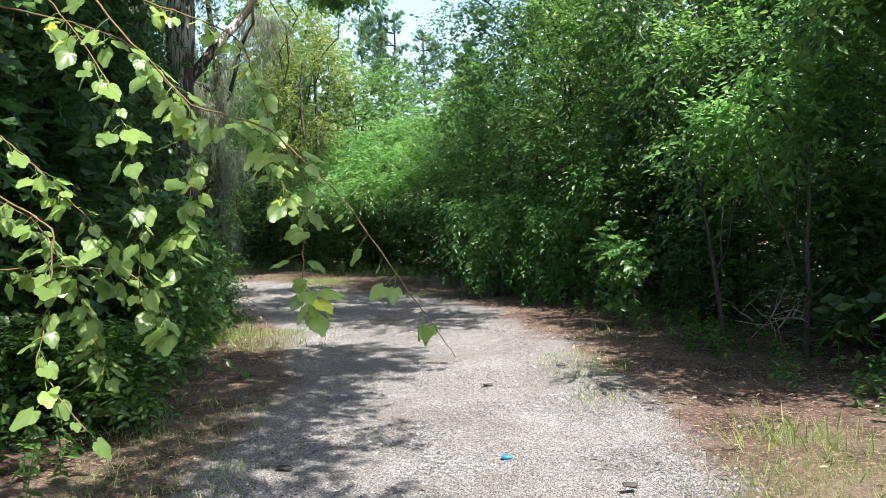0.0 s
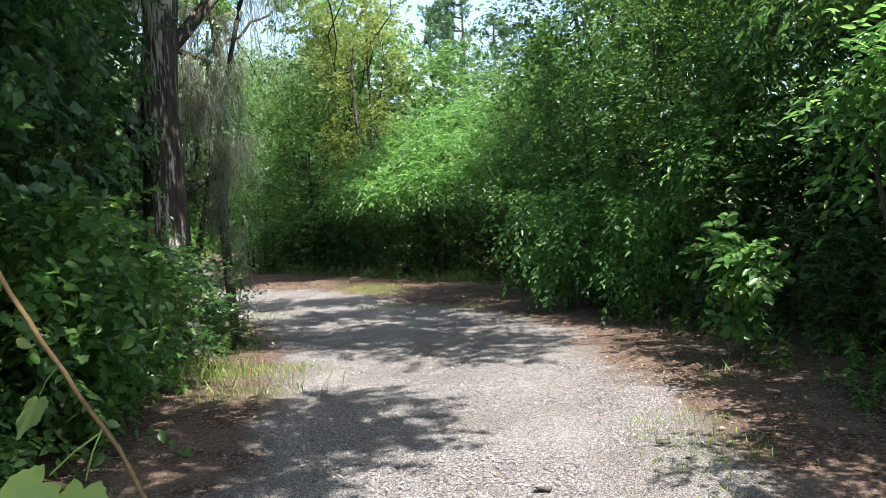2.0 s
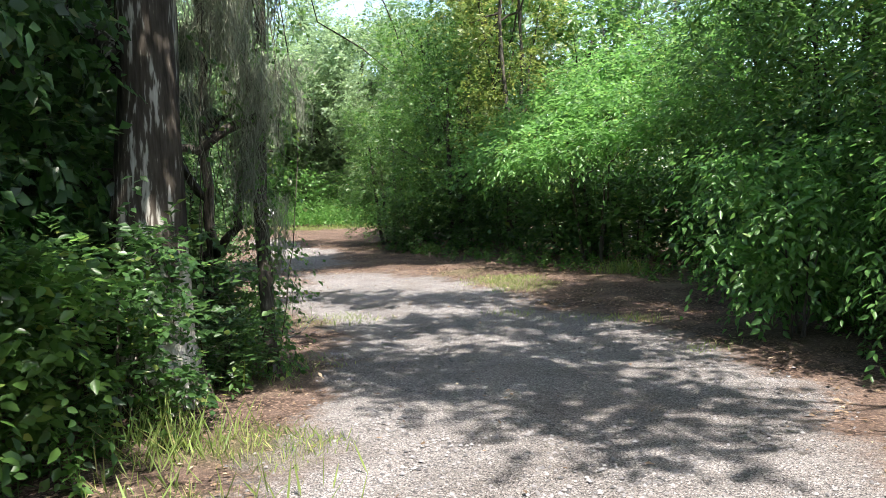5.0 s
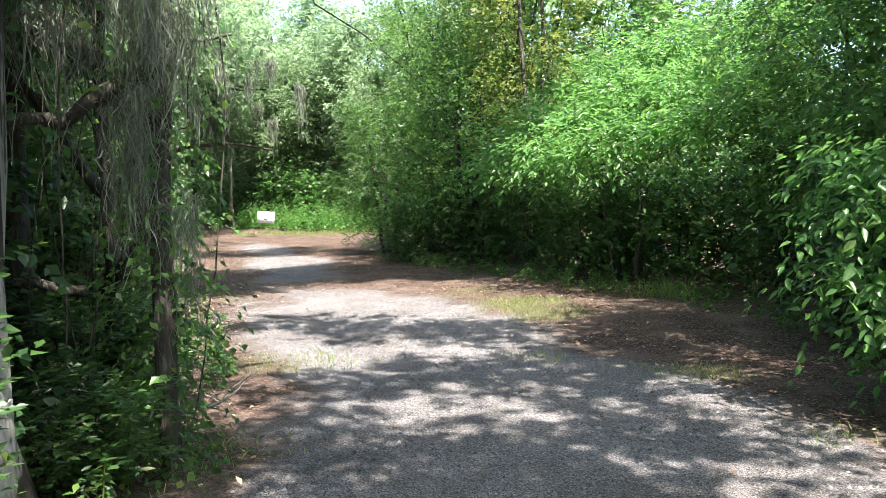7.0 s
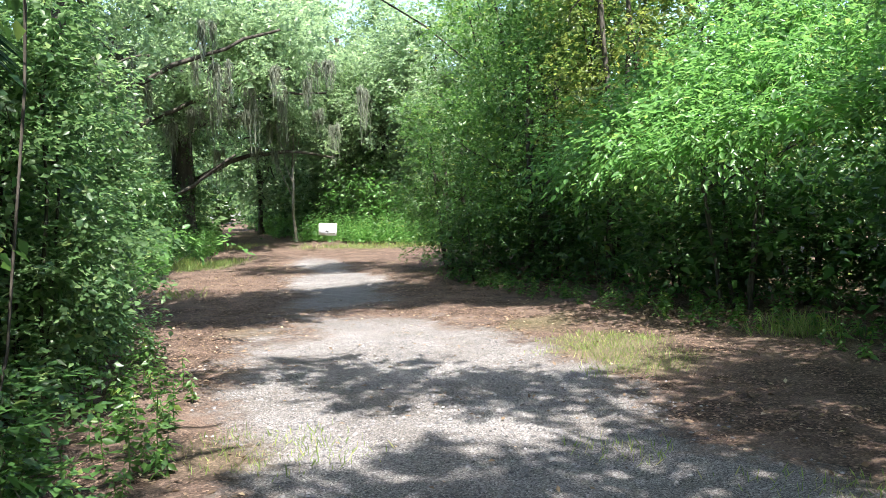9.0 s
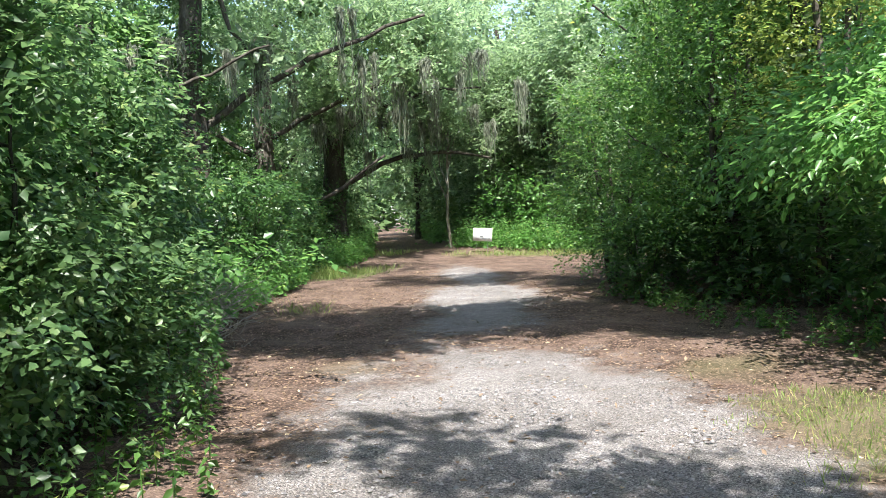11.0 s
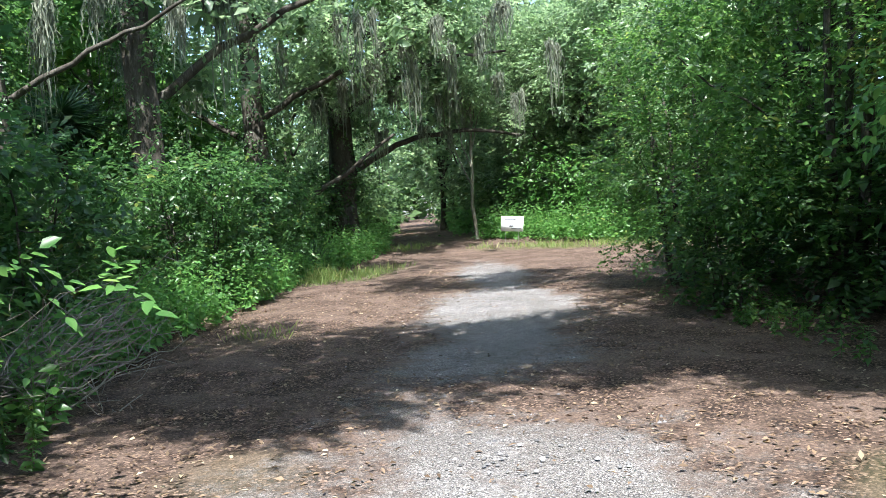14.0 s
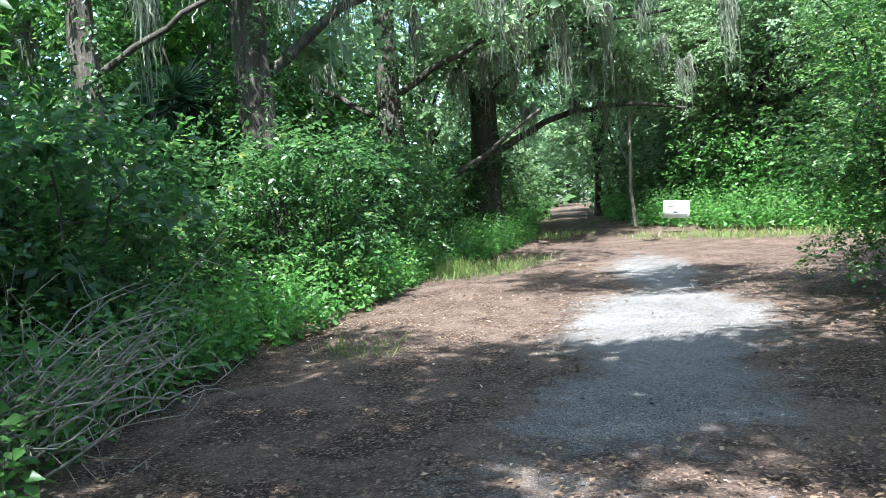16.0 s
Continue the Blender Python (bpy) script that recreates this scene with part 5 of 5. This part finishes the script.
def vine(points, leaf_n, seed, size=0.074):
    """A hanging shoot with heart-shaped leaves on short stalks."""
    r = np.random.default_rng(seed)
    pts = np.array(points, float) + (-0.08, -0.1, 0.0)
    s = np.linspace(0, len(pts) - 1, 40)
    q = np.stack([np.interp(s, np.arange(len(pts)), pts[:, i]) for i in range(3)], -1)
    for _ in range(3):
        q[1:-1] = (q[:-2] + q[1:-1] * 2 + q[2:]) / 4
    q += np.cumsum(r.normal(0, 0.004, q.shape), 0)
    t = thing("grape_vine", "hanging wild grape shoot with heart-shaped green leaves", "vine", *q[0], group="grape vines over the verge")
    q = q - q[0]
    part("shoot", *tube(q, np.linspace(0.005, 0.002, 40), 5), STEM, t, "reddish brown shoot")
    for j in range(leaf_n):
        k = r.uniform(0.03, 1) * 38.9
        b = q[int(k)] + (q[int(k) + 1] - q[int(k)]) * (k % 1)
        leaf = new("leaf", GRAPE_LEAF)
        leaf.parent = t
        s = size * r.uniform(0.5, 1.35)
        leaf.matrix_basis = pose(*b, r.uniform(-85, -15), r.uniform(-30, 30), r.normal(190, 65)) @ Matrix.Diagonal((s, s, s, 1))
    return t


for n, (pts, c) in enumerate((
        (((-1.4, 3.4, 2.6), (-1.08, 3.3, 2.2), (-0.86, 3.3, 1.95), (-0.55, 3.35, 1.85), (-0.42, 3.4, 1.6), (-0.46, 3.3, 1.3), (-0.38, 3.25, 1.12)), 40),
        (((-1.9, 3.6, 1.7), (-1.4, 3.3, 1.5), (-1.42, 3.2, 1.2), (-1.45, 3.1, 0.98), (-1.25, 3.0, 0.78)), 22),
        (((-1.9, 3.9, 2.5), (-1.3, 3.8, 2.3), (-1.0, 3.8, 1.95), (-1.05, 3.8, 1.6), (-1.1, 3.75, 1.2)), 44),
        (((-2.2, 3.8, 2.8), (-1.6, 3.7, 2.5), (-1.3, 3.6, 2.1), (-1.15, 3.6, 1.6), (-1.2, 3.6, 1.1)), 44),
        (((-2.2, 3.9, 2.0), (-1.8, 3.7, 1.9), (-1.5, 3.6, 1.6), (-1.3, 3.7, 1.3)), 34),
        (((-1.6, 4.4, 2.7), (-0.9, 4.3, 2.4), (-0.75, 4.2, 2.1), (-0.7, 4.2, 1.75), (-0.55, 4.1, 1.4)), 44),
        (((-2.3, 4.3, 1.7), (-1.8, 4.0, 1.5), (-1.6, 3.9, 1.2), (-1.5, 3.9, 0.8)), 36),
        (((-2.0, 4.0, 1.3), (-1.6, 3.8, 1.3), (-1.3, 3.8, 1.25), (-1.1, 3.7, 1.0)), 26),
        (((-0.7, 4.2, 1.9), (-0.35, 4.15, 1.5), (-0.05, 4.1, 1.05), (0.11, 4.05, 0.8)), 9),
        (((-2.4, 3.4, 2.4), (-2.0, 3.3, 2.0), (-1.9, 3.3, 1.6), (-1.85, 3.2, 1.2)), 36))):
    vine(pts, int(c * 1.5), 200 + n)

# ---- dead brush at the verge ----
def brush(x, y, seed, n=26, spread=1.0):
    r = np.random.default_rng(seed)
    t = thing("dead_branch", "bare grey dead branch sprawled beside the track", "branch", x, y, floor_at(x, y))
    for i in range(n):
        a = r.uniform(0, 6.28)
        foot = np.array([r.normal(0, 0.25), r.normal(0, 0.25), r.uniform(0, 0.35)])
        end = foot + np.array([math.cos(a), math.sin(a), r.uniform(0.0, 0.8)]) * r.uniform(0.4, 1.1) * spread
        (v, f), pts = limb(r, foot, end, 0.011, 0.003, 0.25, 8, sides=5)
        vs = [(v, f)]
        for j in range(3):
            s = pts[r.integers(2, 7)]
            vs.append(limb(r, s, s + r.normal(0, 0.2, 3) * spread, 0.005, 0.0015, 0.3, 5, sides=4)[0])
        part("twig", *joined(vs), TWIG, t, smooth=True)
    return t


brush(-10.8, 21.5, 301, 36, 1.2)
brush(-11.5, 22.1, 302, 34, 1.3)
brush(-12.2, 22.0, 304, 30, 1.5)
brush(-4.3, 14.2, 303, 12, 0.8)
brush(3.7, 9.0, 305, 8, 1.5)

# ---- leafy branch over the verge, and a yucca in the weeds ----
bush("overhanging_branch", "leafy branch with broad bright leaves leaning over the verge", "branch", -9.0, 20.0, 0.5, 0.5, 1.5, "bright", 13, 8, 0.082, 71, radius=0.014, stems=1, shape=LANCE, fill=0.15,
     spread=0.22, shapes=[(0.35, 0.1, 1.3, 0.22, 0.22, 0.14), (0.8, 0.25, 1.35, 0.2, 0.2, 0.1), (1.15, 0.4, 1.32, 0.18, 0.18, 0.09), (1.4, 0.55, 1.25, 0.14, 0.12, 0.06)])
r_y = np.random.default_rng(72)
yucca = thing("yucca", "spiky grey-green yucca standing in the weeds", "yucca", -18.85, 32.6, floor_at(0, 32.6))
for i in range(30):
    a, e = i * 2.4, r_y.uniform(0.25, 1.45)
    way = np.array([[math.cos(a) * math.cos(e), math.sin(a) * math.cos(e), math.sin(e)]])
    v, f = leaves_arrays(np.array([[0, 0, 0.28]]), way, np.array([[0, 0, 1.0]]), np.array([r_y.uniform(0.55, 0.8)]), np.array([0.04]), LANCE)
    part("blade", v, f, LEAF["palm"], yucca)
part("trunk", *tube([(0, 0, -0.05), (0, 0, 0.15), (0.01, 0, 0.32)], [0.06, 0.06, 0.05], 8), BARK, yucca, smooth=True)

# ---- small litter ----
cap = thing("bottle_scrap", "small crumpled bright blue plastic scrap on gravel", "litter", 0.36, 5.25, floor_at(0, 5.25) + 0.01)
r_c = np.random.default_rng(5)
v, f = box_arrays(0, 0, 0.01, 0.06, 0.035, 0.018)
part("scrap", v + r_c.normal(0, 0.006, v.shape), f, plain("blue_plastic", (0.02, 0.22, 0.6), 0.35), cap)
for px, py, s in ((0.37, 7.55, 0.05), (1.0, 4.6, 0.05), (-1.05, 5.2, 0.06), (1.15, 8.4, 0.05)):
    chip = thing("bark_chip", "curled reddish brown bark flake on the track", "bark", px, py, floor_at(px, py) + 0.012)
    v, f = box_arrays(0, 0, 0.01, s * 1.6, s * 0.8, 0.015)
    part("flake", v + r_c.normal(0, 0.008, v.shape), f, BARK, chip)
